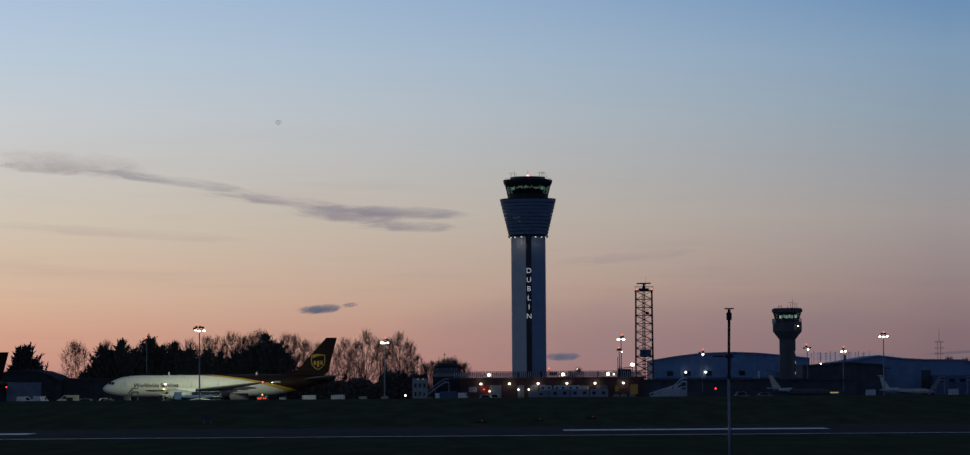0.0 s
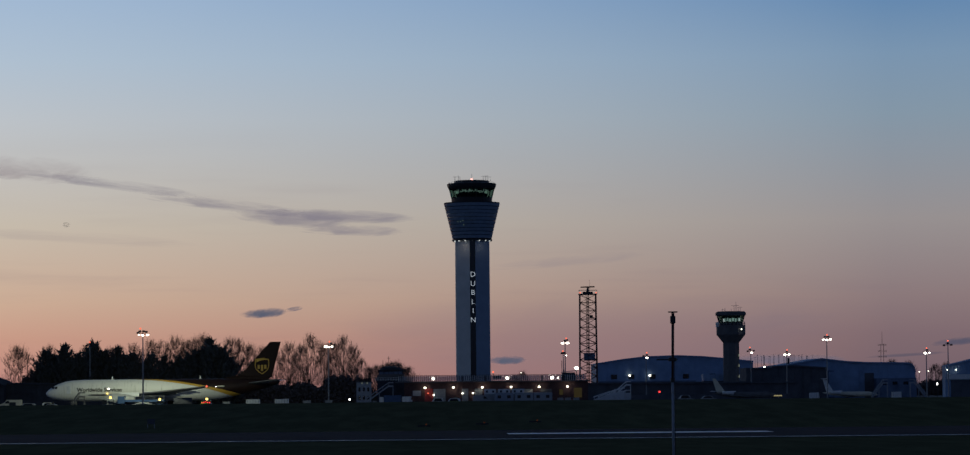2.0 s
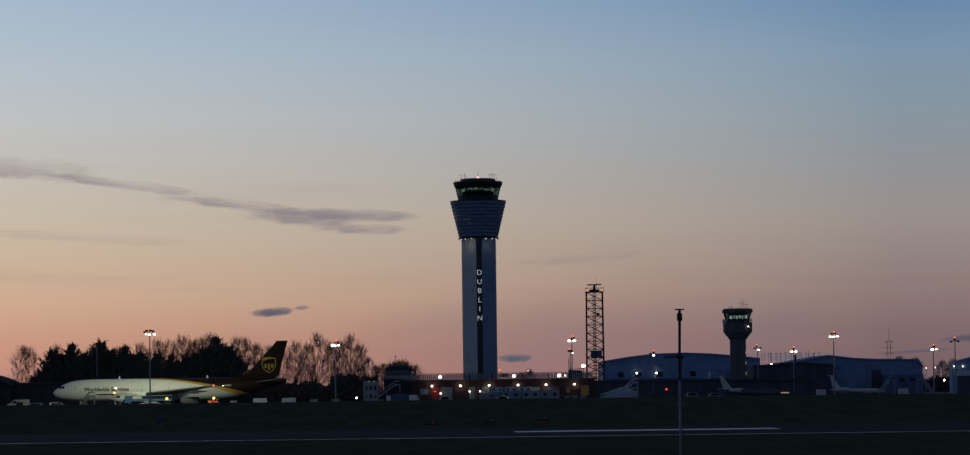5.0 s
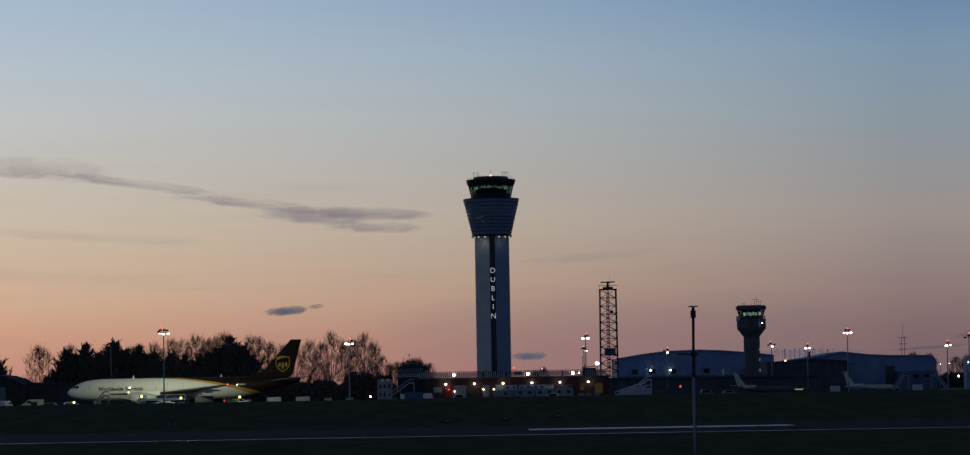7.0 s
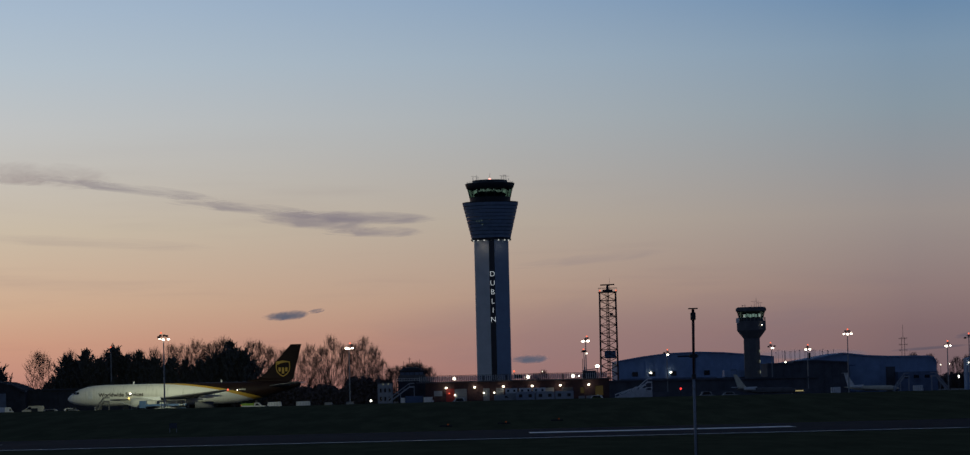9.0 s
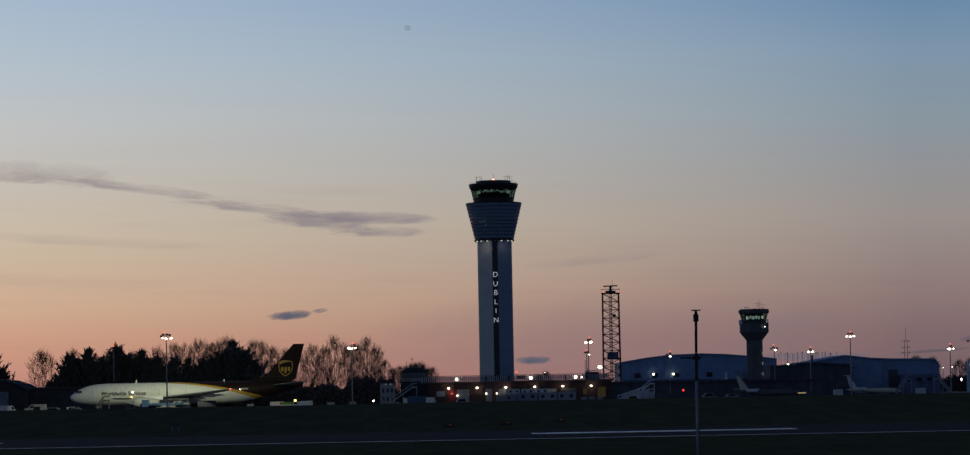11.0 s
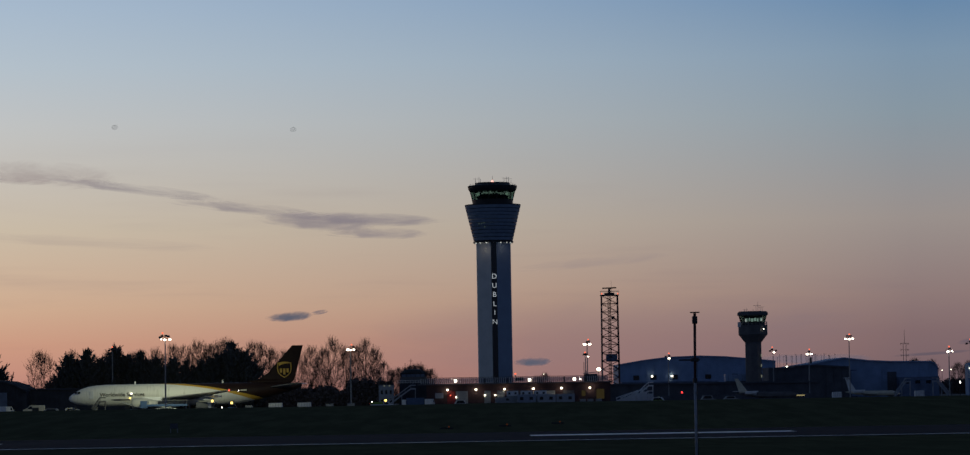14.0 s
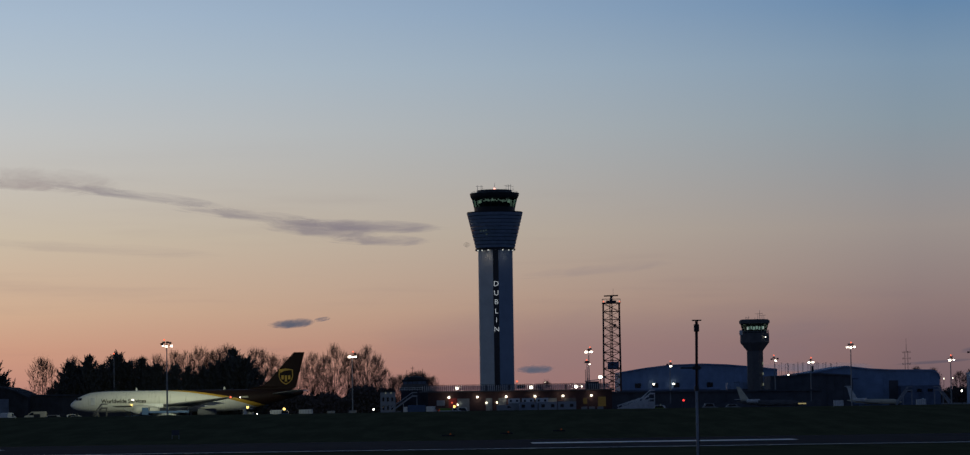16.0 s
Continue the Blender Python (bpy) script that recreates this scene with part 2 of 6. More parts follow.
M = {
    "ground": ground_material(),
    "asphalt": material("runway_asphalt", (0.019, 0.021, 0.036), 1.0, spread=0.35, scale=0.12, bump=0.3, spec=0.05),
    "apron": material("apron_concrete", (0.10, 0.10, 0.10), 0.85, spread=0.25, scale=0.3),
    "marking": material("runway_paint", (0.80, 0.82, 0.86), 0.42, spread=0.1, scale=0.8),
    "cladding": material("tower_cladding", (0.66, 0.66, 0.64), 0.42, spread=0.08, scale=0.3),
    "louvre": material("tower_louvre", (0.24, 0.31, 0.42), 0.45, metal=0.2, spread=0.15, scale=0.6),
    "dark": material("dark_metal", (0.018, 0.020, 0.024), 0.5, spread=0.3, scale=2.0),
    "steel": material("galvanised_steel", (0.30, 0.31, 0.32), 0.5, metal=0.5, spread=0.2, scale=3.0),
    "rust": material("red_brown_steel", (0.085, 0.034, 0.030), 0.6, metal=0.1, spread=0.3, scale=2.0),
    "concrete": material("weathered_concrete", (0.115, 0.115, 0.124), 0.85, spread=0.2, scale=0.6, bump=0.2),
    "blueclad": material("blue_grey_sheeting", (0.225, 0.33, 0.51), 0.6, spread=0.18, scale=0.25),
    "darkclad": material("dark_sheeting", (0.105, 0.110, 0.130), 0.9, spread=0.25, scale=0.3, spec=0.15),
    "tarred": material("tarred_sheeting", (0.042, 0.047, 0.064), 0.9, spread=0.3, scale=0.4, spec=0.1),
    "annexclad": material("slate_blue_sheeting", (0.13, 0.17, 0.26), 0.8, spread=0.3, scale=0.35, spec=0.2),
    "pole": material("pale_pole_paint", (0.28, 0.31, 0.37), 0.5, spread=0.12, scale=3.0),
    "brick": material("red_brick_wall", (0.070, 0.034, 0.036), 0.85, spread=0.25, scale=1.2, bump=0.3),
    "white": material("white_paint", (0.72, 0.73, 0.74), 0.5, spread=0.1, scale=1.0),
    "cream": material("cream_paint", (0.62, 0.58, 0.46), 0.5, spread=0.12, scale=1.0),
    "red": material("red_paint", (0.26, 0.026, 0.024), 0.5, spread=0.15, scale=1.0),
    "blue": material("blue_vehicle_paint", (0.035, 0.085, 0.20), 0.45, spread=0.15, scale=1.0, coat=0.3),
    "hivis": material("yellow_green_vehicle_paint", (0.20, 0.32, 0.035), 0.4, spread=0.1, scale=1.0, coat=0.3),
    "tyre": material("tyre_rubber", (0.02, 0.02, 0.02), 0.85, spread=0.2, scale=4.0),
    "carglass": material("car_window_glass", (0.012, 0.014, 0.018), 0.08, spread=0.1, scale=2.0),
    "livery": livery_material(),
    "brown": material("freighter_brown_paint", (0.020, 0.009, 0.008), 0.6, spread=0.18, scale=0.8, spec=0.2),
    "gold": material("gold_paint", (0.60, 0.36, 0.05), 0.45, spread=0.1, scale=1.0),
    "wing": material("grey_wing_paint", (0.20, 0.20, 0.20), 0.4, spread=0.15, scale=0.8),
    "nacelle": material("engine_paint", (0.44, 0.44, 0.43), 0.45, spread=0.12, scale=0.9),
    "lettering": material("brown_lettering", (0.030, 0.022, 0.016), 0.5, spread=0.1, scale=2.0),
    "bark": material("bark", (0.065, 0.046, 0.042), 0.9, spread=0.3, scale=2.0),
    "twig": material("bare_twigs", (0.10, 0.068, 0.062), 0.9, spread=0.3, scale=2.0),
    "brush": material("dry_brushwood", (0.155, 0.130, 0.125), 0.95, spread=0.4, scale=1.0, spec=0.05),
    "needle": material("conifer_needles", (0.12, 0.125, 0.12), 0.9, spread=0.4, scale=1.0, spec=0.1),
    "cabglass": glass("green_tinted_glass", (0.40, 0.56, 0.50, 1), clear=0.2),
    "clearglass": glass("walkway_glass", (0.52, 0.53, 0.58, 1), clear=0.3),
    "bandglass": material("dark_window_glass", (0.006, 0.009, 0.016), 0.12, spread=0.2, scale=0.8),
    "lamp": glowing("floodlight_glow", (1.0, 0.92, 0.76, 1), 6.0),
    "wall_lamp": glowing("wall_lamp_glow", (1.0, 0.95, 0.74, 1), 5.0),
    "redlamp": glowing("red_lamp_glow", (1.0, 0.17, 0.09, 1), 1.5),
    "amber": glowing("amber_lamp_glow", (1.0, 0.68, 0.16, 1), 3.5),
    "headlamp": glowing("headlamp_glow", (1.0, 0.95, 0.85, 1), 9.0),
    "letters": glowing("lit_letters", (0.74, 0.84, 0.95, 1), 0.62),
    "window_lit": glowing("lit_window", (0.72, 0.80, 0.62, 1), 0.22),
    "screen": glowing("cab_screens", (0.58, 0.72, 0.66, 1), 0.26),
    "cab_window": glowing("lit_cab_window", (0.70, 0.84, 0.82, 1), 0.42),
    "insect": material("grey_insect_body", (0.30, 0.30, 0.30), 0.7),
    "insect_wing": glass("insect_wing", (0.965, 0.965, 0.965, 1), rough=0.8, clear=-0.3),
    # tower cladding again, with the shade of the right side in its colour
    "cladding_shaded": material("blue_grey_tower_cladding", (0.24, 0.31, 0.42), 0.42, spread=0.08, scale=0.3),
    "beacon": glowing("tower_beacon_glow", (1.0, 0.38, 0.32, 1), 3.0),
    "taillamp": glowing("tail_lamp_glow", (1.0, 0.05, 0.05, 1), 1.8),
    "dimscreen": glowing("dim_head_window", (0.40, 0.60, 0.55, 1), 0.10),
    "downlight": glowing("shaft_downlight", (0.9, 0.95, 0.9, 1), 0.9),
    "dimamber": glowing("taxiway_lamp_glow", (0.9, 0.25, 0.10, 1), 0.06),
    "boardlight": glowing("lit_marker_board", (1.0, 0.86, 0.42, 1), 0.30),
    "doorlight": glowing("yellow_doorway_light", (0.60, 0.46, 0.20, 1), 0.045),
}


# ---- mesh helpers ----
def part(name, bm, mat, parent=None, label="", smooth=False):
    me = bpy.data.meshes.new(name)
    bm.to_mesh(me)
    bm.free()
    me.materials.append(M[mat] if isinstance(mat, str) else mat)
    if smooth:
        for p in me.polygons:
            p.use_smooth = True
    ob = new(name, me)
    if parent is not None:
        ob.parent = parent
    if label:
        ob["label"] = label
    return ob


def share(name, ob, parent, m):
    """A further piece on the mesh of ob."""
    o = new(name, ob.data)
    o.parent = parent
    o.matrix_basis = m
    return o


def thing(name, label, category, m=None, group="", kind=""):
    ob = new(name)
    ob.empty_display_size = 0.2
    if m is not None:
        ob.matrix_basis = m
    return tagged(ob, label, category, group, kind)


def box(bm, c, s, rz=0.0, bevel=0.0, m=None):
    r = bmesh.ops.create_cube(bm, size=1.0)
    vs = r["verts"]
    mat = Matrix.Translation(c) @ Matrix.Rotation(radians(rz), 4, "Z") @ Matrix.Diagonal((*s, 1))
    bmesh.ops.transform(bm, matrix=(m @ mat) if m is not None else mat, verts=vs)
    if bevel:
        es = list({e for v in vs for e in v.link_edges})
        bmesh.ops.bevel(bm, geom=es, offset=bevel, segments=2, affect="EDGES", profile=0.5)
    return bm


def boxed(c, s, rz=0.0, bevel=0.0):
    return box(bmesh.new(), c, s, rz, bevel)


def rod(bm, a, b, r0, r1=None, seg=8, caps=True):
    a, b = Vector(a), Vector(b)
    r1 = r0 if r1 is None else r1
    q = (b - a).to_track_quat("Z", "Y")
    rings = []
    for p, r in ((a, r0), (b, r1)):
        rings.append([bm.verts.new(p + q @ Vector((r * math.cos(2 * math.pi * i / seg), r * math.sin(2 * math.pi * i / seg), 0))) for i in range(seg)])
    for i in range(seg):
        j = (i + 1) % seg
        bm.faces.new((rings[0][i], rings[0][j], rings[1][j], rings[1][i]))
    if caps:
        bm.faces.new(rings[0][::-1])
        bm.faces.new(rings[1])
    return bm


def rods(lines, r, seg=6):
    bm = bmesh.new()
    for a, b in lines:
        rod(bm, a, b, r, seg=seg)
    return bm


def loft(bm, rings, close=True, caps=True):
    """Skin over rings of points with equal counts."""
    vs = [[bm.verts.new(p) for p in ring] for ring in rings]
    k = len(vs[0])
    for a, b in zip(vs, vs[1:]):
        for i in range(k if close else k - 1):
            j = (i + 1) % k
            bm.faces.new((a[i], a[j], b[j], b[i]))
    if caps:
        bm.faces.new(vs[0][::-1])
        bm.faces.new(vs[-1])
    bmesh.ops.recalc_face_normals(bm, faces=bm.faces[:])
    return bm


def turned(profile, seg=32, cx=0.0, cy=0.0):
    """A body of revolution about z from (radius, height) pairs."""
    return loft(bmesh.new(), [[(cx + r * math.cos(2 * math.pi * i / seg), cy + r * math.sin(2 * math.pi * i / seg), z) for i in range(seg)] for r, z in profile])


def prism(outline, y0, y1):
    """An outline in x, z pulled from y0 to y1."""
    return loft(bmesh.new(), [[(x, y0, z) for x, z in outline], [(x, y1, z) for x, z in outline]])


def lettering(name, text, size, mat, parent, m, depth=0.02, align="CENTER", slim=0.0):
    cu = bpy.data.curves.new(name, "FONT")
    cu.body, cu.size, cu.extrude, cu.align_x, cu.offset = text, size, depth, align, -slim
    tmp = bpy.data.objects.new(name, cu)
    scene.collection.objects.link(tmp)
    me = bpy.data.meshes.new_from_object(tmp.evaluated_get(bpy.context.evaluated_depsgraph_get()))
    bpy.data.objects.remove(tmp)
    me.materials.clear()
    me.materials.append(M[mat])
    ob = new(name, me)
    ob.parent = parent
    ob.matrix_basis = m
    return ob


# ---- the ground ----
PROFILE = [(-400, 0.0), (200, 0.0), (255, -0.42), (345, -0.42), (400, 0.6), (450, 1.7), (478, 2.12), (505, 2.05), (560, 0.8), (600, 0.0), (4900, 0.0)]


def ground_height(y):
    for (y0, z0), (y1, z1) in zip(PROFILE, PROFILE[1:]):
        if y <= y1:
            f = (y - y0) / (y1 - y0)
            f = f * f * (3 - 2 * f)
            return z0 + (z1 - z0) * f
    return 0.0


def build_ground():
    bm = bmesh.new()
    xs = [-2500, -900, -400] + [i * 8 - 200 for i in range(51)] + [400, 900, 2500]
    ys = [-400, -50, 0, 60, 120] + [150 + i * 6 for i in range(78)] + [640, 700, 800, 1000, 1500, 2500, 4900]
    grid = []
    for y in ys:
        row = []
        for x in xs:
            lump = noise.noise(Vector((x * 0.03, y * 0.05, 0.3))) * 0.10 if (355 < y < 600 or 60 < y < 245) and abs(x) < 400 else 0.0
            row.append(bm.verts.new((x, y, ground_height(y) + lump)))
        grid.append(row)
    for a, b in zip(grid, grid[1:]):
        for i in range(len(xs) - 1):
            bm.faces.new((a[i], a[i + 1], b[i + 1], b[i]))
    g = part("ground", bm, "ground", smooth=True)
    tagged(g, "dark mown airfield grass rising to a low bank", "ground", kind="structure")
    r = part("runway", boxed((0, 300, -0.52), (4000, 62, 0.24)), "asphalt")
    tagged(r, "blue-grey asphalt runway across the grass", "runway", kind="structure")
    part("edge_line", boxed((0, 271.5, -0.40), (4000, 1.3, 0.016)), "marking", r)
    first = None
    for k in range(-3, 4):
        x = 20.6 + 78.5 * k
        if first is None:
            first = part("touchdown_marking", boxed((0, 0, 0), (26.0, 7.0, 0.016)), "marking", r)
            first.location = (x, 303, -0.40)
        else:
            share("touchdown_marking", first, r, Matrix.Translation((x, 303, -0.40)))
    ap = part("apron", boxed((0, 900, -0.03), (900, 560, 0.1)), "apron")
    tagged(ap, "grey concrete aircraft apron beyond the grass bank", "apron", kind="structure")


build_ground()


# ---- new control tower ----
def build_tower():
    cx, cy = 16.95, 1203.0
    t = thing("control_tower", "tall pale-clad control tower with flared louvred head and glazed cab", "tower", Matrix.Translation((cx, cy, 0)))
    # shaft: two angled shells either side of a recessed glazed strip, narrower by a little at the foot
    def shell(s):
        pts = [(s * 1.1, -7.4), (s * 6.5, -3.2), (s * 6.75, -2.4), (s * 6.6, 4.5), (s * 1.1, 6.2)]
        bm = bmesh.new()
        return loft(bm, [[(x, y, z) for x, y in pts] for z in (0, 20, 40, 62.8)])
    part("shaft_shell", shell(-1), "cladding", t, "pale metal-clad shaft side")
    # right shell: shade away from the glow is put into the colour
    part("shaft_shell", shell(1), "cladding_shaded", t, "metal-clad shaft side coloured darker and bluer as shade")
    part("glazed_strip", boxed((0, 0, 31.4), (2.2, 12.6, 62.8)), "bandglass", t, "dark glazed strip up the shaft")
    for z in range(4, 62, 4):
        part("strip_transom", boxed((0, -6.32, z), (2.19, 0.06, 0.10)), "dark", t)
    for s in (-1, 1):
        for z in range(6, 62, 6):
            a, b = Vector((s * 1.12, -7.43, z)), Vector((s * 6.5, -3.23, z))
            mid = (a + b) / 2
            part("panel_joint", boxed(mid, ((b - a).length, 0.05, 0.05), rz=math.degrees(math.atan2(b.y - a.y, b.x - a.x))), "cladding" if s < 0 else "cladding_shaded", t)
    # lit letters, one above the other
    for ch, z in zip("DUBLIN", (49.2, 45.6, 42.1, 38.5, 35.0, 31.4)):
        lettering("letter", ch, 2.85, "letters", t, Matrix.Translation((0.05, -6.9, z - 1.2)) @ Matrix.Rotation(radians(90), 4, "X"), 0.12, slim=0.045)
    # flared head with louvres
    part("head_core", turned([(7.0, 62.6), (7.5, 63.2), (10.6, 76.6), (10.2, 77.0)], 48), "bandglass", t, "dark glazed head behind the louvres", True)
    n = 10
    for k in range(n):
        f = k / (n - 1)
        z = 63.2 + f * 12.55
        r = 7.72 + f * 3.0
        part("louvre", turned([(r - 0.5, z), (r, z), (r + 0.27, z + 1.12), (r + 0.05, z + 1.16)], 48), "louvre", t)
    part("head_floor", turned([(7.9, 62.3), (7.9, 62.9)], 48), "dark", t)
    for i in range(16):
        a = 2 * math.pi * i / 16
        part("downlight", boxed((7.4 * math.cos(a), 7.4 * math.sin(a), 62.15), (0.42, 0.42, 0.3)), "downlight" if math.sin(a) < -0.3 and abs(math.cos(a)) > 0.25 else "cream", t)
    part("head_deck", turned([(10.95, 76.9), (11.0, 77.3), (8.0, 77.5)], 48), "dark", t)
    for i, (x, z) in enumerate(((-5.6, 69.6), (-4.6, 69.6), (-3.6, 69.8), (-3.4, 68.2))):
        part("lit_window", boxed((x, -math.sqrt(9.3 ** 2 - x * x) - 0.1, z), (0.45, 0.5, 0.4)), "dimscreen", t)
    # cab
    part("cab_base", turned([(7.9, 77.4), (8.1, 79.3), (7.4, 79.3)], 32), "dark", t)
    part("cab_glazing", turned([(8.12, 79.3), (8.95, 82.6)], 16), "cabglass", t, "green-tinted outward-leaning cab glass")
    for i in range(16):
        a = 2 * math.pi * (i + 0.5) / 16
        c, s = math.cos(a), math.sin(a)
        part("mullion", rod(bmesh.new(), (8.05 * c, 8.05 * s, 78.9), (9.05 * c, 9.05 * s, 83.5), 0.16), "dark", t)
    part("console", turned([(5.8, 78.9), (6.4, 80.7), (5.2, 81.2), (2.6, 81.3)], 24), "dark", t)
    rnd = random.Random(4)
    for i in range(22):
        x = -5.9 + i * 0.56
        h = rnd.uniform(0.3, 1.0)
        part("screen", boxed((x, -5.6 + rnd.uniform(-0.3, 0.3), 81.7 + rnd.uniform(-0.35, 0.35)), (rnd.uniform(0.25, 0.5), 0.1, h)), "screen", t)
    part("cab_core", turned([(5.0, 78.9), (5.0, 83.6)], 12), "dark", t)
    part("cab_roof", turned([(8.6, 82.5), (9.1, 82.7), (9.5, 83.6), (9.75, 84.7), (9.0, 84.9)], 32), "dark", t)
    part("roof_plant", turned([(6.9, 84.8), (6.9, 85.9), (6.5, 86.0)], 24), "dark", t)
    rail = bmesh.new()
    for i in range(24):
        a, b = 2 * math.pi * i / 24, 2 * math.pi * (i + 1) / 24
        pa, pb = Vector((9.1 * math.cos(a), 9.1 * math.sin(a), 84.8)), Vector((9.1 * math.cos(b), 9.1 * math.sin(b), 84.8))
        rod(rail, pa, pa + Vector((0, 0, 0.5)), 0.035, seg=4)
        rod(rail, pa + Vector((0, 0, 0.5)), pb + Vector((0, 0, 0.5)), 0.035, seg=4)
    part("roof_rail", rail, "steel", t)
    for x, y, h in ((-6.6, -1, 88.0), (-5.2, 1, 88.4), (-4.6, -2, 87.4), (0.1, 1.0, 88.9), (4.6, -1, 87.9), (5.6, 1, 88.4), (6.4, -1, 88.2), (7.4, 0, 86.8)):
        part("aerial", rod(bmesh.new(), (x, y, 85.9), (x, y, h), 0.09, 0.05, 6), "steel", t)
    for x, z in ((-6.0, 87.6), (5.2, 87.8), (6.3, 87.5)):
        part("aerial_arm", rod(bmesh.new(), (x - 1.4, 0, z), (x + 1.4, 0, z), 0.05, seg=6), "steel", t)
    part("red_beacon", turned([(0.15, 86.0), (0.48, 86.15), (0.48, 86.65), (0.2, 86.95)], 12), "beacon", t, "red obstruction light", True)


build_tower()


# ---- old control tower ----
def build_old_tower():
    t = thing("old_control_tower", "dark concrete old control tower with octagonal glazed cab", "tower", Matrix.Translation((93.7, 952.0, 0)))
    oct8 = lambda r, z: [(r * math.cos(math.pi / 8 + i * math.pi / 4), r * math.sin(math.pi / 8 + i * math.pi / 4), z) for i in range(8)]
    part("shaft", loft(bmesh.new(), [oct8(2.62, 0), oct8(2.62, 18.6)]), "concrete", t)
    part("head", loft(bmesh.new(), [oct8(2.65, 17.8), oct8(4.7, 20.3), oct8(4.7, 23.2)]), "concrete", t)
    part("cab_sill", loft(bmesh.new(), [oct8(4.0, 23.2), oct8(3.9, 23.9)]), "dark", t)
    part("cab_glazing", loft(bmesh.new(), [oct8(3.75, 23.8), oct8(4.45, 26.2)]), "cabglass", t, "greenish outward-leaning cab glass")
    for i in range(8):
        a, b = Vector(oct8(3.78, 23.8)[i]), Vector(oct8(4.5, 26.3)[i])
        part("mullion", rod(bmesh.new(), a, b, 0.12), "dark", t)
    part("cab_roof", loft(bmesh.new(), [oct8(4.5, 26.1), oct8(4.95, 26.3), oct8(4.95, 27.1), oct8(4.4, 27.5)]), "concrete", t)
    # glowing panels added behind the glass to brighten the cab windows
    for i in range(6):
        part("screen", boxed((-2.3 + i * 0.92, -2.9, 24.75 + (0.15 if i % 2 else 0)), (0.70, 0.08, 0.95)), "cab_window", t)
    part("core", boxed((0, 0.9, 24.9), (5.4, 4.6, 2.6)), "dark", t)
    rail = bmesh.new()
    for i in range(8):
        a, b = Vector(oct8(4.6, 23.2)[i]), Vector(oct8(4.6, 23.2)[(i + 1) % 8])
        for h in (0.5, 1.0):
            rod(rail, a + Vector((0, 0, h)), b + Vector((0, 0, h)), 0.04, seg=4)
        for f in (0, 0.33, 0.66):
            p = a.lerp(b, f)
            rod(rail, p, p + Vector((0, 0, 1.0)), 0.04, seg=4)
    part("gallery_rail", rail, "steel", t)
    part("gallery_box", boxed((-4.4, -1.8, 23.4), (0.9, 1.2, 1.5)), "white", t)
    for x, h in ((-2.6, 28.4), (-1.8, 28.6), (0.2, 28.3), (1.1, 29.2), (1.7, 30.4), (2.4, 28.9), (3.0, 28.7)):
        part("aerial", rod(bmesh.new(), (x, 0, 27.4), (x, 0, h), 0.07, 0.04, 6), "steel", t)
    for x, z, w in ((1.4, 29.3, 1.2), (2.6, 28.8, 1.0), (-2.2, 28.0, 0.7)):
        part("aerial_arm", rod(bmesh.new(), (x - w, 0, z), (x + w, 0, z), 0.05, seg=6), "steel", t)
    part("wall_light", boxed((2.9, -4.4, 21.9), (0.3, 0.2, 0.3)), "wall_lamp", t)
    for z in (7.3, 10.6, 13.8):
        part("slit_window", boxed((2.25, -1.7, z), (0.2, 0.5, 0.8)), "window_lit", t, "narrow lit slit window")


build_old_tower()


def build_tower_block():
    """A flat-roofed block at the old tower's foot."""
    t = thing("tower_block", "pale blue flat-roofed block at the old tower's foot", "building", Matrix.Translation((89.6, 958, 0)))
    part("wall", boxed((0, 0, 2.96), (8.5, 6, 5.92)), "darkclad", t)
    part("fascia", boxed((0, -0.1, 6.97), (8.9, 6.4, 2.10), bevel=0.05), "blueclad", t, "pale blue fascia band")
    for k in range(6):
        part("window", boxed((-3.6 + 1.45 * k, -3.05, 3.6), (1.0, 0.1, 1.1)), "bandglass", t)
        part("fascia_joint", boxed((-3.6 + 1.45 * k, -3.32, 6.97), (0.05, 0.06, 2.00)), "darkclad", t)


build_tower_block()


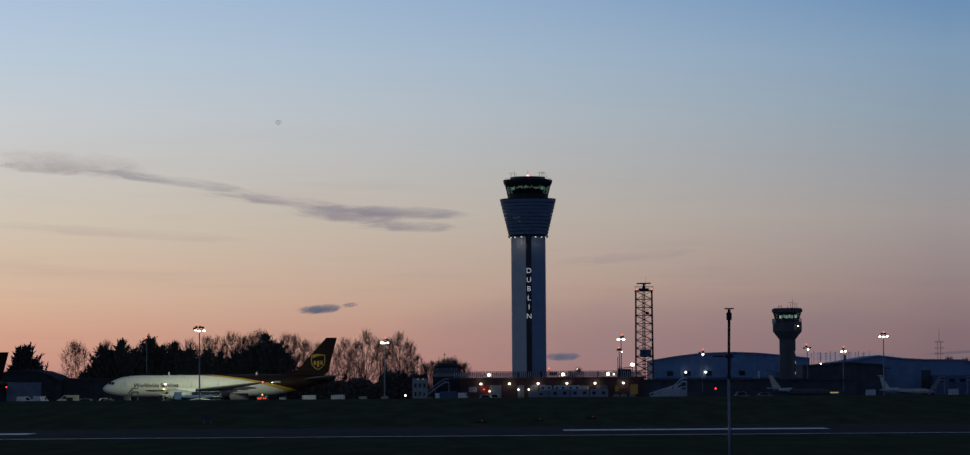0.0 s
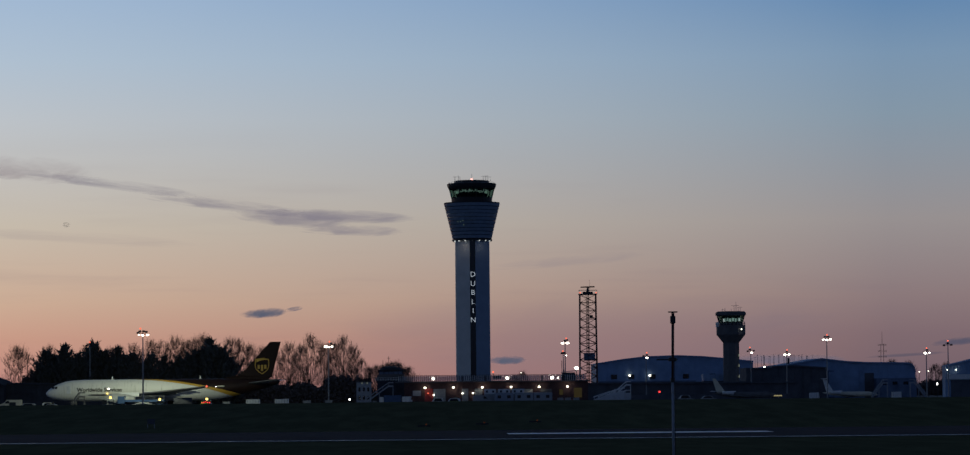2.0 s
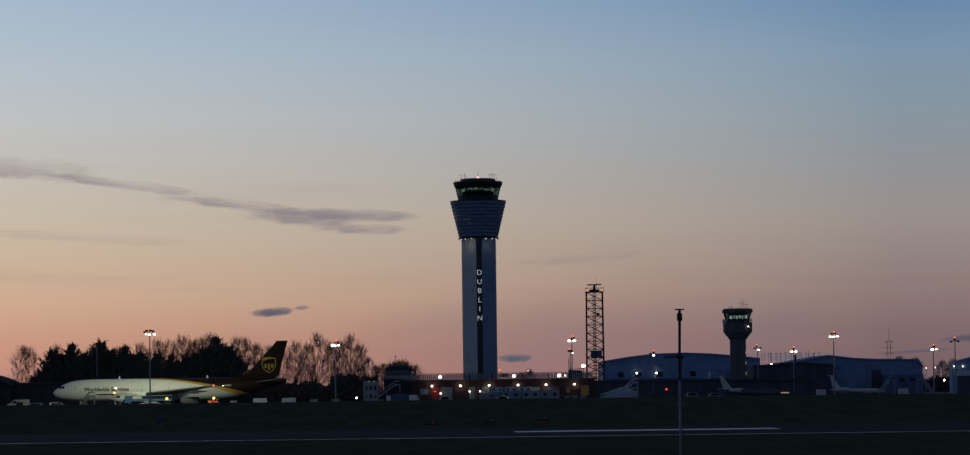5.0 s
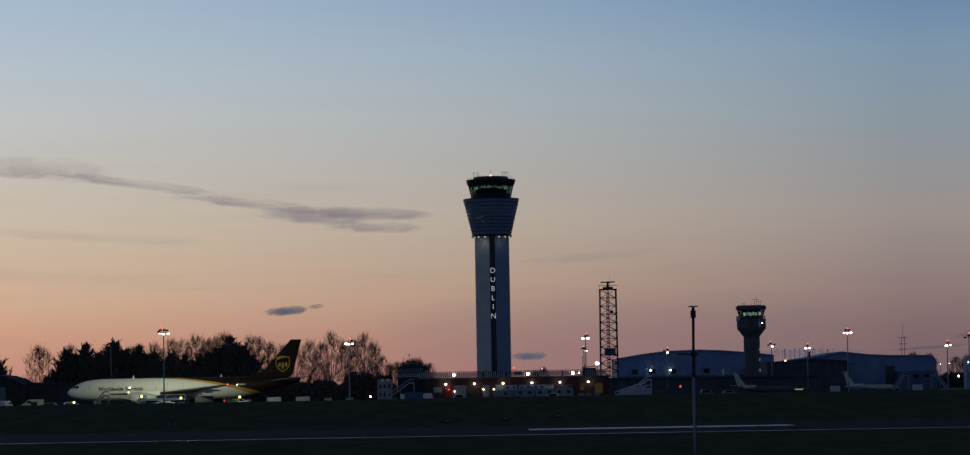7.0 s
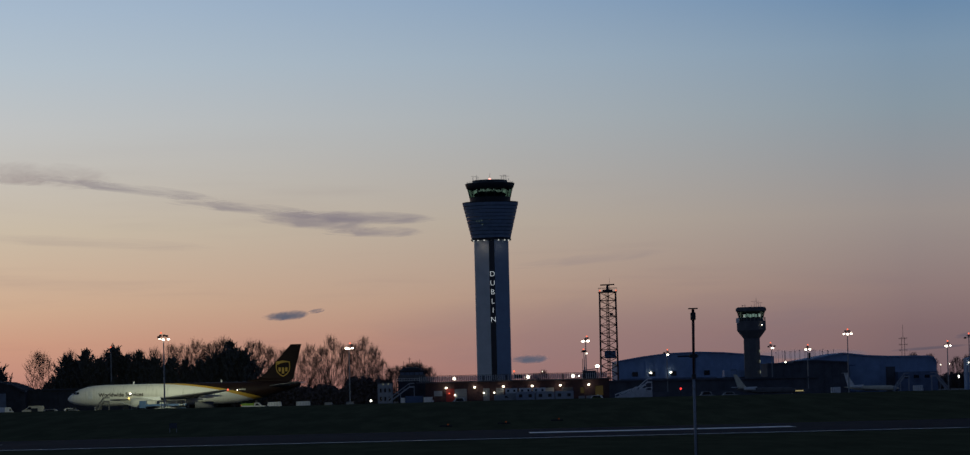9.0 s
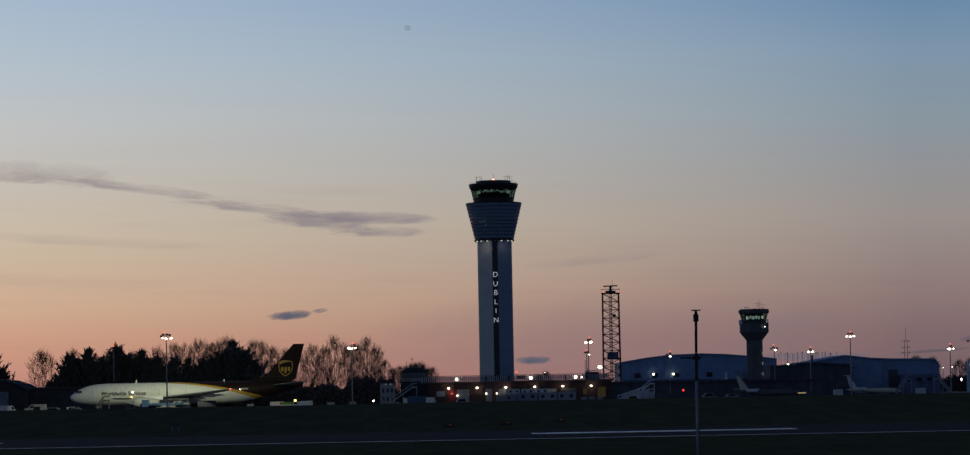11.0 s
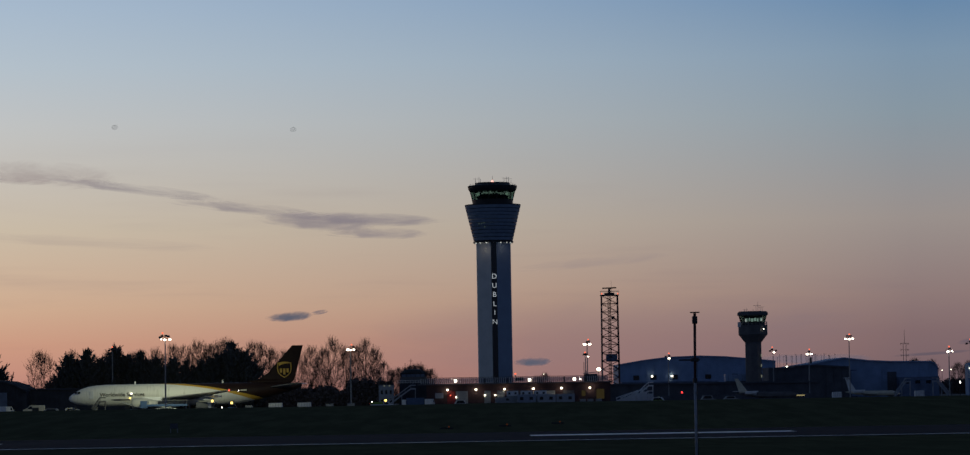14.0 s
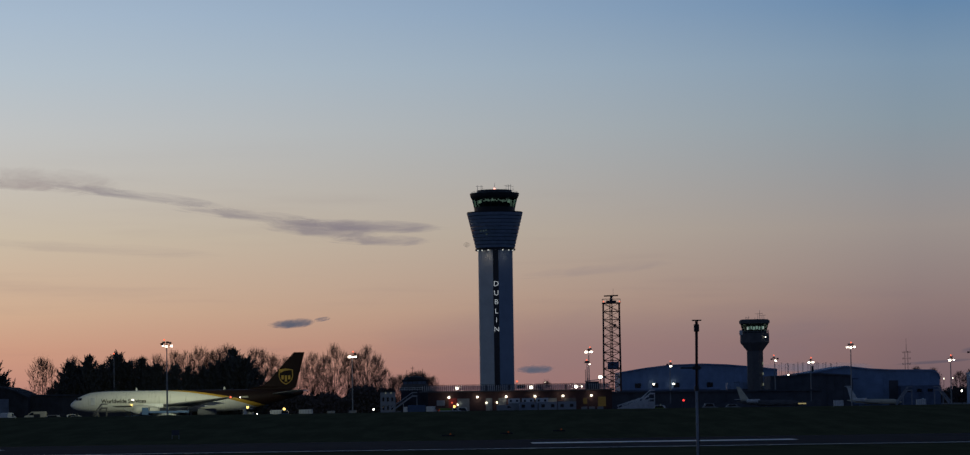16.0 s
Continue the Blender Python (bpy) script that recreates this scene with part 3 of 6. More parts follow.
# ---- lattice radar tower ----
def build_lattice():
    t = thing("radar_tower", "open steel lattice tower carrying a radar antenna", "tower", Matrix.Translation((51.7, 1000.0, 0)))
    h, w0, w1, bays = 34.6, 2.85, 2.6, 13
    wid = lambda z: w0 + (w1 - w0) * z / h
    corners = [(-1, -1), (1, -1), (1, 1), (-1, 1)]
    at = lambda c, z: Vector((c[0] * wid(z), c[1] * wid(z), z))
    for c in corners:
        part("leg", rod(bmesh.new(), at(c, 0), at(c, h), 0.16, seg=6), "rust", t)
    for k in range(bays):
        z0, z1 = h * k / bays, h * (k + 1) / bays
        for i in range(4):
            a, b = corners[i], corners[(i + 1) % 4]
            part("girt", rod(bmesh.new(), at(a, z1), at(b, z1), 0.085, seg=5), "rust", t)
            part("brace", rod(bmesh.new(), at(a, z0), at(b, z1), 0.078, seg=5), "rust", t)
            part("brace", rod(bmesh.new(), at(b, z0), at(a, z1), 0.078, seg=5), "rust", t)
    for i in range(4):
        a, b = corners[i], corners[(i + 1) % 4]
        part("mid_post", rod(bmesh.new(), (at(a, 0) + at(b, 0)) / 2, (at(a, h) + at(b, h)) / 2, 0.07, seg=5), "rust", t)
    part("ladder", rods([((-0.5, 0, 0), (-0.5, 0, h)), ((0.35, 0, 0), (0.35, 0, h))] + [((-0.5, 0, z * 0.9), (0.35, 0, z * 0.9)) for z in range(1, 38)], 0.09, 5), "rust", t)
    part("cabinet", boxed((0.3, -1.6, 14.3), (3.6, 2.2, 2.5), bevel=0.05), "annexclad", t, "slate-blue equipment cabinet")
    part("cabinet", boxed((1.1, 0.5, 27.4), (1.0, 1.0, 1.0)), "dark", t)
    part("platform", boxed((0, 0, 34.7), (5.9, 5.9, 0.28)), "dark", t)
    part("platform_box", boxed((0, 0, 35.1), (3.2, 3.0, 0.8)), "dark", t)
    part("handrail", rods([((-2.9, -2.9, 36), (2.9, -2.9, 36)), ((-2.9, 2.9, 36), (2.9, 2.9, 36)), ((-2.9, -2.9, 36), (-2.9, 2.9, 36)), ((2.9, -2.9, 36), (2.9, 2.9, 36)), ((-2.9, -2.9, 34.8), (-2.9, -2.9, 36)), ((2.9, -2.9, 34.8), (2.9, -2.9, 36))], 0.05, 5), "rust", t)
    part("antenna_pedestal", turned([(0.55, 35.3), (0.3, 36.9)], 12), "dark", t)
    part("lightning_rod", rod(bmesh.new(), (0.7, 0, 35), (0.7, 0, 39.4), 0.05, 0.03), "steel", t)
    for x in (-2.6, 2.6):
        part("red_light", turned([(0.1, 34.95), (0.2, 35.0), (0.2, 35.25), (0.1, 35.35)], 10, x, -2.7), "redlamp", t)
    bm = bmesh.new()
    for z in (-0.13, 0, 0.13):
        rod(bm, (-2.75, 0.1 * abs(z), z), (2.75, 0.1 * abs(z), z), 0.09, seg=6)
    for x in (-2.6, -1.3, 0, 1.3, 2.6):
        rod(bm, (x, 0, -0.15), (x, 0, 0.15), 0.06, seg=5)
    box(bm, (0, 0.25, -0.2), (0.7, 0.6, 0.4))
    a = part("antenna", bm, "rust", t, "wide flat rotating radar antenna")
    a.location = (0, 0, 37.1)
    return a


ANTENNA = build_lattice()


# ---- terminal pier ----
def build_pier():
    p = thing("pier_building", "long low red-brick airport pier with glazed rooftop walkway", "building", Matrix.Translation((0, 820, 0)))
    part("wall", boxed((17.6, 6, 3.0), (49.2, 12, 6.0)), "brick", p)
    part("roof_slab", boxed((16.6, 5.7, 6.12), (52.0, 13, 0.35)), "darkclad", p)
    # rooftop walkway: posts, glass and top rail
    bay = 0.55
    first = None
    for i in range(92):
        x = -8.4 + i * bay
        if first is None:
            first = part("walkway_post", boxed((0, 0, 0.75), (0.12, 0.12, 1.5)), "white", p)
            first.location = (x, 0.2, 6.28)
        else:
            share("walkway_post", first, p, Matrix.Translation((x, 0.2, 6.28)))
    part("walkway_glass", boxed((16.7, 0.30, 7.0), (50.0, 0.04, 1.25)), "clearglass", p)
    part("walkway_rail", boxed((16.7, 0.2, 7.82), (50.4, 0.18, 0.12)), "dark", p)
    for x in (8.6, 14.8, 20.6, 29.9, 35.7):
        part("walkway_column", boxed((x, 0.1, 6.9), (0.3, 0.3, 1.5)), "dark", p)
    # doors, panels and windows along the ground floor
    for x, w, z, h, mat, name in ((-3.6, 2.2, 3.1, 1.4, "pole", "window"), (-0.35, 2.2, 2.2, 4.2, "red", "red_door"), (2.45, 3.2, 2.4, 3.6, "steel", "roller_door"),
                                  (9.3, 1.7, 2.4, 3.6, "steel", "roller_door"), (12.9, 2.0, 2.6, 3.2, "steel", "roller_door"), (15.9, 0.9, 3.2, 1.6, "doorlight", "lit_door"),
                                  (19.1, 2.5, 3.2, 1.5, "concrete", "window"), (22.5, 2.0, 3.2, 1.5, "concrete", "window"), (26.0, 2.8, 3.2, 1.5, "cream", "window"),
                                  (31.0, 3.0, 3.2, 1.5, "concrete", "window"), (35.0, 1.0, 3.1, 1.5, "doorlight", "lit_door"), (39.5, 2.1, 2.9, 2.6, "doorlight", "lit_door")):
        part(name, boxed((x, -0.03, z), (w, 0.14, h), bevel=0.02), mat, p, "yellow-lit doorway" if mat == "doorlight" else "")
    # wall lamps
    for x in (-1.4, 6.2, 13.9, 21.6, 29.1, 36.7):
        wl = part("wall_lamp", turned([(0.06, 4.32), (0.26, 4.40), (0.32, 4.6), (0.20, 4.78)], 12, x, -0.55), "wall_lamp", p, "round white wall lamp", True)
        part("lamp_bracket", boxed((x, -0.3, 4.95), (0.1, 0.6, 0.1)), "dark", wl)
    for x, z in ((8.6, 3.0), (11.4, 3.0), (0.9, 2.6)):
        part("door_lamp", turned([(0.06, z - 0.2), (0.2, z - 0.1), (0.2, z + 0.1), (0.06, z + 0.2)], 10, x, -0.5), "wall_lamp", p, "small white door lamp", True)
    part("warning_lamp", turned([(0.08, 2.95), (0.17, 3.0), (0.17, 3.2), (0.08, 3.27)], 10, -0.6, -0.5), "redlamp", p, "red warning lamp", True)
    # flood lamps on the walkway
    for x, w in ((0.8, 0.55), (20.6, 0.6), (32.6, 0.62), (34.2, 0.3)):
        part("rooftop_flood_lamp", boxed((x, -0.2, 6.95), (w * 1.15, 0.3, w * 1.15), bevel=0.14), "lamp", p, "bright rooftop flood lamp")
    # rooftop hut and aerials
    part("rooftop_hut", boxed((37.2, 3, 7.3), (3.4, 3, 2.0), bevel=0.05), "darkclad", p)
    part("hut_roof", prism([(35.2, 8.3), (35.2, 8.5), (39.4, 8.9), (39.4, 8.7)], 1.2, 4.8), "steel", p, "pale sloping hut roof")
    part("hut_rail", rods([((35.2, 1.3, 7.5), (39.6, 1.3, 7.5)), ((39.6, 1.3, 6.3), (40.4, 1.3, 9.6))] + [((35.2 + 0.55 * k, 1.3, 6.3), (35.2 + 0.55 * k, 1.3, 7.5)) for k in range(9)], 0.06, 5), "white", p)
    for x, z in ((35.3, 11.5), (35.9, 9.2), (-2.4, 7.9), (12.0, 7.9)):
        part("aerial", rod(bmesh.new(), (x, 1.5, 6.2), (x, 1.5, z), 0.07), "dark", p)
    part("red_light", turned([(0.1, 8.35), (0.25, 8.45), (0.25, 8.75), (0.1, 8.85)], 10, 16.9, 2.0), "redlamp", p)
    part("red_light_post", rod(bmesh.new(), (16.9, 2.0, 6.2), (16.9, 2.0, 8.4), 0.09), "dark", p)
    part("bench", boxed((18.0, 1.2, 7.2), (2.0, 0.9, 0.9)), "dark", p)

    c = thing("watch_office", "small dark watch office with stepped glazed roof cab and aerials", "building", Matrix.Translation((-10.8, 846, 0)))
    part("base", boxed((0.4, 0, 3.3), (8.4, 8, 6.6)), "tarred", c)
    part("upper_floor", boxed((0, 0, 7.5), (7.4, 7, 1.8)), "concrete", c)
    part("window_band", boxed((0, 0, 8.75), (6.3, 6.0, 0.75)), "annexclad", c)
    for x in (-3.2, -1.9, -0.6, 0.7, 2.0, 3.2):
        part("window_post", boxed((x, -3.05, 8.75), (0.14, 0.12, 0.8)), "dark", c)
    part("balcony_rail", rods([((-4.2, -3.9, 7.4), (4.2, -3.9, 7.4)), ((-4.2, -3.9, 6.9), (4.2, -3.9, 6.9))] + [((x * 0.7 - 4.2, -3.9, 6.5), (x * 0.7 - 4.2, -3.9, 7.4)) for x in range(13)], 0.05, 4), "white", c)
    part("roof", loft(bmesh.new(), [[(sx * a, sy * a * 0.9, z) for sx, sy in ((-1, -0.7), (-0.7, -1), (0.7, -1), (1, -0.7), (1, 0.7), (0.7, 1), (-0.7, 1), (-1, 0.7))] for a, z in ((3.4, 9.1), (3.5, 9.5), (2.4, 10.3), (1.2, 10.55))]), "dark", c)
    part("roof_rail", rods([((-3, -2, 10.8), (3, -2, 10.8)), ((-3, -2, 10.3), (3, -2, 10.3))] + [((x, -2, 9.3), (x, -2, 10.9)) for x in (-3, -2, -1, 0, 1, 2, 3)], 0.05, 4), "dark", c)
    for x, z in ((-2.2, 12.2), (-0.6, 13.3), (0.3, 11.9), (2.2, 12.6)):
        part("aerial", rod(bmesh.new(), (x, -0.5, 10.2), (x, -0.5, z), 0.06), "dark", c)
    part("aerial_arm", rod(bmesh.new(), (-1.1, -0.5, 12.8), (-0.1, -0.5, 12.8), 0.05), "dark", c)

    h = thing("white_block", "small pale two-storey block with dark windows", "building", Matrix.Translation((-18.0, 834, 0)))
    part("wall", boxed((0, 0, 3.1), (4.0, 5, 6.2)), "pole", h)
    part("roof", boxed((0, 0, 6.3), (4.3, 5.3, 0.25)), "darkclad", h)
    for x in (-1.2, 0.0, 1.2):
        for z in (2.0, 4.3):
            part("window", boxed((x, -2.5, z), (0.55, 0.12, 1.1)), "bandglass", h)
    for x in (-0.5, 0.9):
        part("wall_light", boxed((x, -2.7, 6.0), (0.3, 0.25, 0.25), bevel=0.05), "window_lit", h)


build_pier()


# ---- hangars ----
def hangar(name, label, x, y, outline, depth, mat, ribs=2.4, roof_mat="darkclad"):
    """outline: x, height along the roof edge seen from the apron."""
    t = thing(name, label, "hangar", Matrix.Translation((x, y, 0)))
    pts = [(outline[0][0], 0.0)] + list(outline) + [(outline[-1][0], 0.0)]
    part("wall", prism(pts, 0, depth), mat, t)
    roof = bmesh.new()
    up = [(a, b + 0.02) for a, b in outline]
    loft(roof, [[(a, yy, b + dz) for a, b in up for dz in (0,)] + [(a, yy, b + 0.45) for a, b in reversed(up)] for yy in (-0.7, depth + 0.5)])
    part("roof", roof, roof_mat, t)
    x0, x1 = outline[0][0], outline[-1][0]
    n = max(2, int((x1 - x0) / ribs))
    for i in range(1, n):
        xx = x0 + (x1 - x0) * i / n
        hh = 0.0
        for (a, b), (c, d) in zip(outline, outline[1:]):
            if a <= xx <= c:
                hh = b + (d - b) * (xx - a) / max(c - a, 1e-6)
        part("cladding_rib", boxed((xx, -0.06, hh / 2), (0.14, 0.12, hh - 0.1)), mat, t)
    return t


def build_hangars():
    a = hangar("hangar", "wide blue-grey hangar with shallow curved roof", 63.0, 1150, [(0, 13.0), (9, 14.4), (18, 15.4), (30, 15.7), (39, 15.3), (50, 14.3), (58.4, 13.3)], 50, "blueclad", 3.2, "blueclad")
    for x in (6.0, 12.5, 20.5, 43.0, 51.0, 33.0):
        part("clerestory_window", boxed((x, -0.15, 8.2), (2.2, 0.3, 1.7)), "bandglass", a)
    for x in (11.9, 19.4):
        part("wall_lamp", turned([(0.1, 8.3), (0.38, 8.45), (0.38, 8.8), (0.15, 8.95)], 10, x, -0.6), "wall_lamp", a, "white wall lamp", True)
    part("annex", boxed((29, -4, 3.3), (58, 7.8, 6.6)), "annexclad", a)
    part("annex_fascia", boxed((44, -8.1, 6.0), (16, 0.4, 2.0)), "blueclad", a)
    b = hangar("hangar", "blue-grey hangar with low-pitched roof and rounded end", 110.0, 1000, [(0, 9.9), (8, 11.0), (18, 12.7), (26, 11.7), (33, 11.3), (46.0, 11.1), (47.6, 10.6), (48.4, 9.6), (48.7, 8.4)], 45, "blueclad", 3.0, "blueclad")
    part("door_panel", boxed((17.5, -0.2, 4.6), (9.0, 0.3, 9.0)), "annexclad", b, "slate-blue sliding hangar door")
    part("door_panel", boxed((25.0, -0.35, 4.6), (9.6, 0.3, 8.2)), "blueclad", b, "blue sliding hangar door")
    part("chimney", rod(bmesh.new(), (7.5, 3, 10), (7.5, 3, 13.4), 0.35), "dark", b)
    part("door_panel", boxed((33.5, -0.2, 4.2), (3.0, 0.3, 8.0)), "darkclad", b, "dark doorway")
    part("lean_to", boxed((41.5, -3.2, 3.2), (13, 6, 6.4)), "annexclad", b)
    for x in (37.5, 41, 44.5):
        part("window", boxed((x, -6.25, 4.8), (1.6, 0.15, 1.0)), "bandglass", b)
    d = hangar("service_block", "dark flat-roofed service block beside the hangars", 101.0, 978, [(0, 9.6), (8.0, 9.7), (8.6, 10.2), (16, 10.3), (26, 9.6)], 20, "darkclad", 2.6)
    part("roof_lamp", boxed((5.9, 0.4, 10.3), (0.5, 0.4, 0.4)), "wall_lamp", d)
    part("low_wing", boxed((-18, 2, 2.9), (36, 8, 5.8)), "darkclad", d)
    c = hangar("hangar", "blue hangar with lit white band over its doorway", 152.6, 905, [(0, 9.3), (8, 11.2), (22, 13.2), (36, 13.0)], 6, "blueclad", 3.0, "blueclad")
    part("white_band", boxed((10, -0.4, 6.4), (19.5, 0.5, 1.5)), "white", c)
    part("doorway", boxed((10.5, -0.15, 2.8), (18, 0.3, 5.4)), "darkclad", c)
    for x in (0.4, 3.0):
        part("wall_lamp", turned([(0.06, 8.3), (0.17, 8.35), (0.17, 8.5), (0.06, 8.6)], 10, x, -0.5), "wall_lamp", c, "", True)
    # old arched hangar and sheds beside the trees
    e = hangar("arched_hangar", "dark arched-roof shed beside the trees", -132.0, 800, [(0, 5.2), (3, 7.0), (7, 8.3), (11, 8.7), (15, 8.4), (18, 7.4), (21, 5.8)], 26, "tarred", 3.0, "tarred")
    part("blue_door", boxed((11.5, -0.2, 2.9), (9.0, 0.3, 5.8)), "annexclad", e, "slate-blue sliding shed door")
    hangar("long_shed", "long low blue-grey shed", -111.0, 806, [(0, 6.4), (10, 6.3), (26, 6.0)], 16, "tarred", 2.6, "tarred")
    hangar("store_block", "dark low store block behind the stands", -12.0, 900, [(0, 5.0), (60, 5.2), (120, 5.0)], 10, "darkclad", 4.0)


build_hangars()


def build_radio_mast():
    t = thing("radio_mast", "thin twin-pole radio mast with cross arms", "mast", Matrix.Translation((192.3, 1300, 0)))
    for x in (-0.6, 0.6):
        part("pole", rod(bmesh.new(), (x, 0, 0), (x, 0, 21.8), 0.10), "dark", t)
    part("top_pole", rod(bmesh.new(), (0, 0, 21), (0, 0, 27.2), 0.10, 0.05), "dark", t)
    for z in (16.3, 18.7, 21.3):
        part("cross_arm", rod(bmesh.new(), (-1.8, 0, z), (1.8, 0, z), 0.06), "dark", t)
        for x in (-1.7, -1.2, 1.2, 1.7):
            part("dipole", rod(bmesh.new(), (x, 0, z - 0.45), (x, 0, z + 0.45), 0.05), "dark", t)
    first = thing("light_pole", "thin distant light pole in the car park", "pole", group="car park poles")
    part("pole", rod(bmesh.new(), (0, 0, 0), (0, 0, 17.4), 0.08, 0.06, 6), "steel", first)
    part("arm", boxed((0, 0, 17.4), (0.5, 0.3, 0.16)), "steel", first)
    first.matrix_basis = Matrix.Translation((138, 1290, 0))
    rnd = random.Random(8)
    for i in range(1, 26):
        copy_thing(first, Matrix.Translation((137 + i * 0.95 + rnd.uniform(-0.25, 0.25), 1290 + rnd.uniform(-8, 8), rnd.uniform(-1.0, 0))))


build_radio_mast()


# ---- trees ----
class Twigs:
    """Collects many thin tapered rods as one mesh."""

    def __init__(self):
        self.verts, self.faces = [], []

    def rod(self, a, b, r0, r1, seg=3):
        d = (b - a).normalized()
        u = d.orthogonal().normalized()
        v = d.cross(u)
        n = len(self.verts)
        ring = [(math.cos(2 * math.pi * i / seg), math.sin(2 * math.pi * i / seg)) for i in range(seg)]
        self.verts += [a + (u * c + v * s) * r0 for c, s in ring]
        if r1 > 0:
            self.verts += [b + (u * c + v * s) * r1 for c, s in ring]
            self.faces += [(n + i, n + (i + 1) % seg, n + seg + (i + 1) % seg, n + seg + i) for i in range(seg)]
        else:
            self.verts.append(b)
            self.faces += [(n + i, n + (i + 1) % seg, n + seg) for i in range(seg)]

    def mesh(self, name):
        me = bpy.data.meshes.new(name)
        me.from_pydata(self.verts, [], self.faces)
        bm = bmesh.new()
        bm.from_mesh(me)
        bpy.data.meshes.remove(me)
        return bm


def bare_mesh(seed, height, half, lean, fork, boughs=250, shoot=0.0105):
    """A leafless tree: a short trunk forks into steep limbs, which carry branches, twigs and a haze of fine shoots.
    half: half the width of the crown; lean: how far the limbs bow outward; fork: the height of the fork as a share of the whole."""
    rnd = random.Random(seed)
    limbs, twigs = Twigs(), Twigs()

    def shake(d, k):
        return (d + Vector((rnd.uniform(-k, k), rnd.uniform(-k, k), rnd.uniform(-k, k)))).normalized()

    def tilted(d, degrees, around):
        side = d.orthogonal().normalized()
        side.rotate(Matrix.Rotation(around, 3, d))
        return (d * math.cos(radians(degrees)) + side * math.sin(radians(degrees))).normalized()

    def stretch(store, p, d, length, r0, r1, steps, wander, rise, seg):
        pts = [p.copy()]
        for k in range(steps):
            d = (shake(d, wander) + Vector((0, 0, rise))).normalized()
            q = pts[-1] + d * (length / steps)
            store.rod(pts[-1], q, r0 + (r1 - r0) * k / steps, r0 + (r1 - r0) * (k + 1) / steps, seg)
            pts.append(q)
        return pts

    def along(pts, f):
        k = min(int(f * (len(pts) - 1)), len(pts) - 2)
        g = f * (len(pts) - 1) - k
        return pts[k].lerp(pts[k + 1], g), (pts[k + 1] - pts[k]).normalized()

    z0 = height * fork * 0.75

    def girth(z):
        """The crown's radius at a height: an egg, widest above its middle."""
        g = min(1.0, max(0.0, (z - z0) / (height - z0)))
        return half * max(0.0, math.sin(math.pi * min(1.0, 0.12 + 0.88 * g ** 1.3))) ** 0.55

    trunk = stretch(limbs, Vector((0, 0, 0)), Vector((0, 0, 1)), height * fork, height * 0.015, height * 0.010, 4, 0.04, 0.1, 7)
    stems = []
    for i in range(9):
        start, _ = along(trunk, 1.0 if i < 5 else rnd.uniform(0.5, 1.0))
        z = height * (0.90 if i == 0 else rnd.uniform(0.66, 0.86))
        rad = 0.1 * half if i == 0 else girth(z) * rnd.uniform(0.35, 0.75)
        tip = Vector((rad * math.cos(i * 2.4 + seed), rad * math.sin(i * 2.4 + seed), z))
        pts = []
        for k in range(9):
            f = k / 8
            q = start.lerp(tip, f)
            out = math.sin(math.pi * f) * 0.16 * lean
            q += Vector((tip.x, tip.y, 0)) * out
            q += Vector((rnd.uniform(-1, 1), rnd.uniform(-1, 1), 0)) * 0.10 * min(1, k)
            pts.append(q)
        for k in range(8):
            limbs.rod(pts[k], pts[k + 1], height * 0.0062 * (1 - k / 9), height * 0.0062 * (1 - (k + 1) / 9), 5)
        stems += pts
    for i in range(boughs):
        z = z0 + (height - z0) * (0.03 + 0.95 * rnd.random() ** 0.85)
        rad = girth(z) * rnd.random() ** 0.45
        a = rnd.uniform(0, 2 * math.pi)
        tip = Vector((rad * math.cos(a), rad * math.sin(a), z))
        # from the nearest stem below
        root = min(stems, key=lambda q: (q - tip).length + 3.0 * max(0.0, q.z - tip.z + 0.55 * math.hypot(q.x - tip.x, q.y - tip.y)))
        pts = [root.lerp(tip, f) - Vector((0, 0, 0.10 * (tip - root).length * math.sin(math.pi * f))) for f in (0, 0.25, 0.5, 0.75, 1.0)]
        pts = [pts[0]] + [q + Vector((rnd.uniform(-1, 1), rnd.uniform(-1, 1), rnd.uniform(-1, 1))) * 0.10 for q in pts[1:]]
        for k in range(4):
            limbs.rod(pts[k], pts[k + 1], 0.034 - 0.006 * k, 0.028 - 0.006 * k, 3)
        for k in range(3):
            p2, d2 = along(pts, 0.34 + 0.66 * (k + rnd.random()) / 3)
            d2 = (d2 * 0.6 + Vector((0, 0, 0.8))).normalized()
            spray = stretch(twigs, p2, tilted(d2, rnd.uniform(8, 38), rnd.uniform(0, 6.28)), rnd.uniform(0.7, 1.6), 0.018, 0.011, 2, 0.10, 0.10, 3)
            for _ in range(6):
                p3, d3 = along(spray, rnd.uniform(0.1, 1.0))
                e = tilted(d3, rnd.uniform(10, 42), rnd.uniform(0, 6.28))
                twigs.rod(p3, p3 + (e + Vector((0, 0, 0.2))) * rnd.uniform(0.4, 1.2), shoot, 0.0)
    return limbs.mesh("trunk"), twigs.mesh("crown")


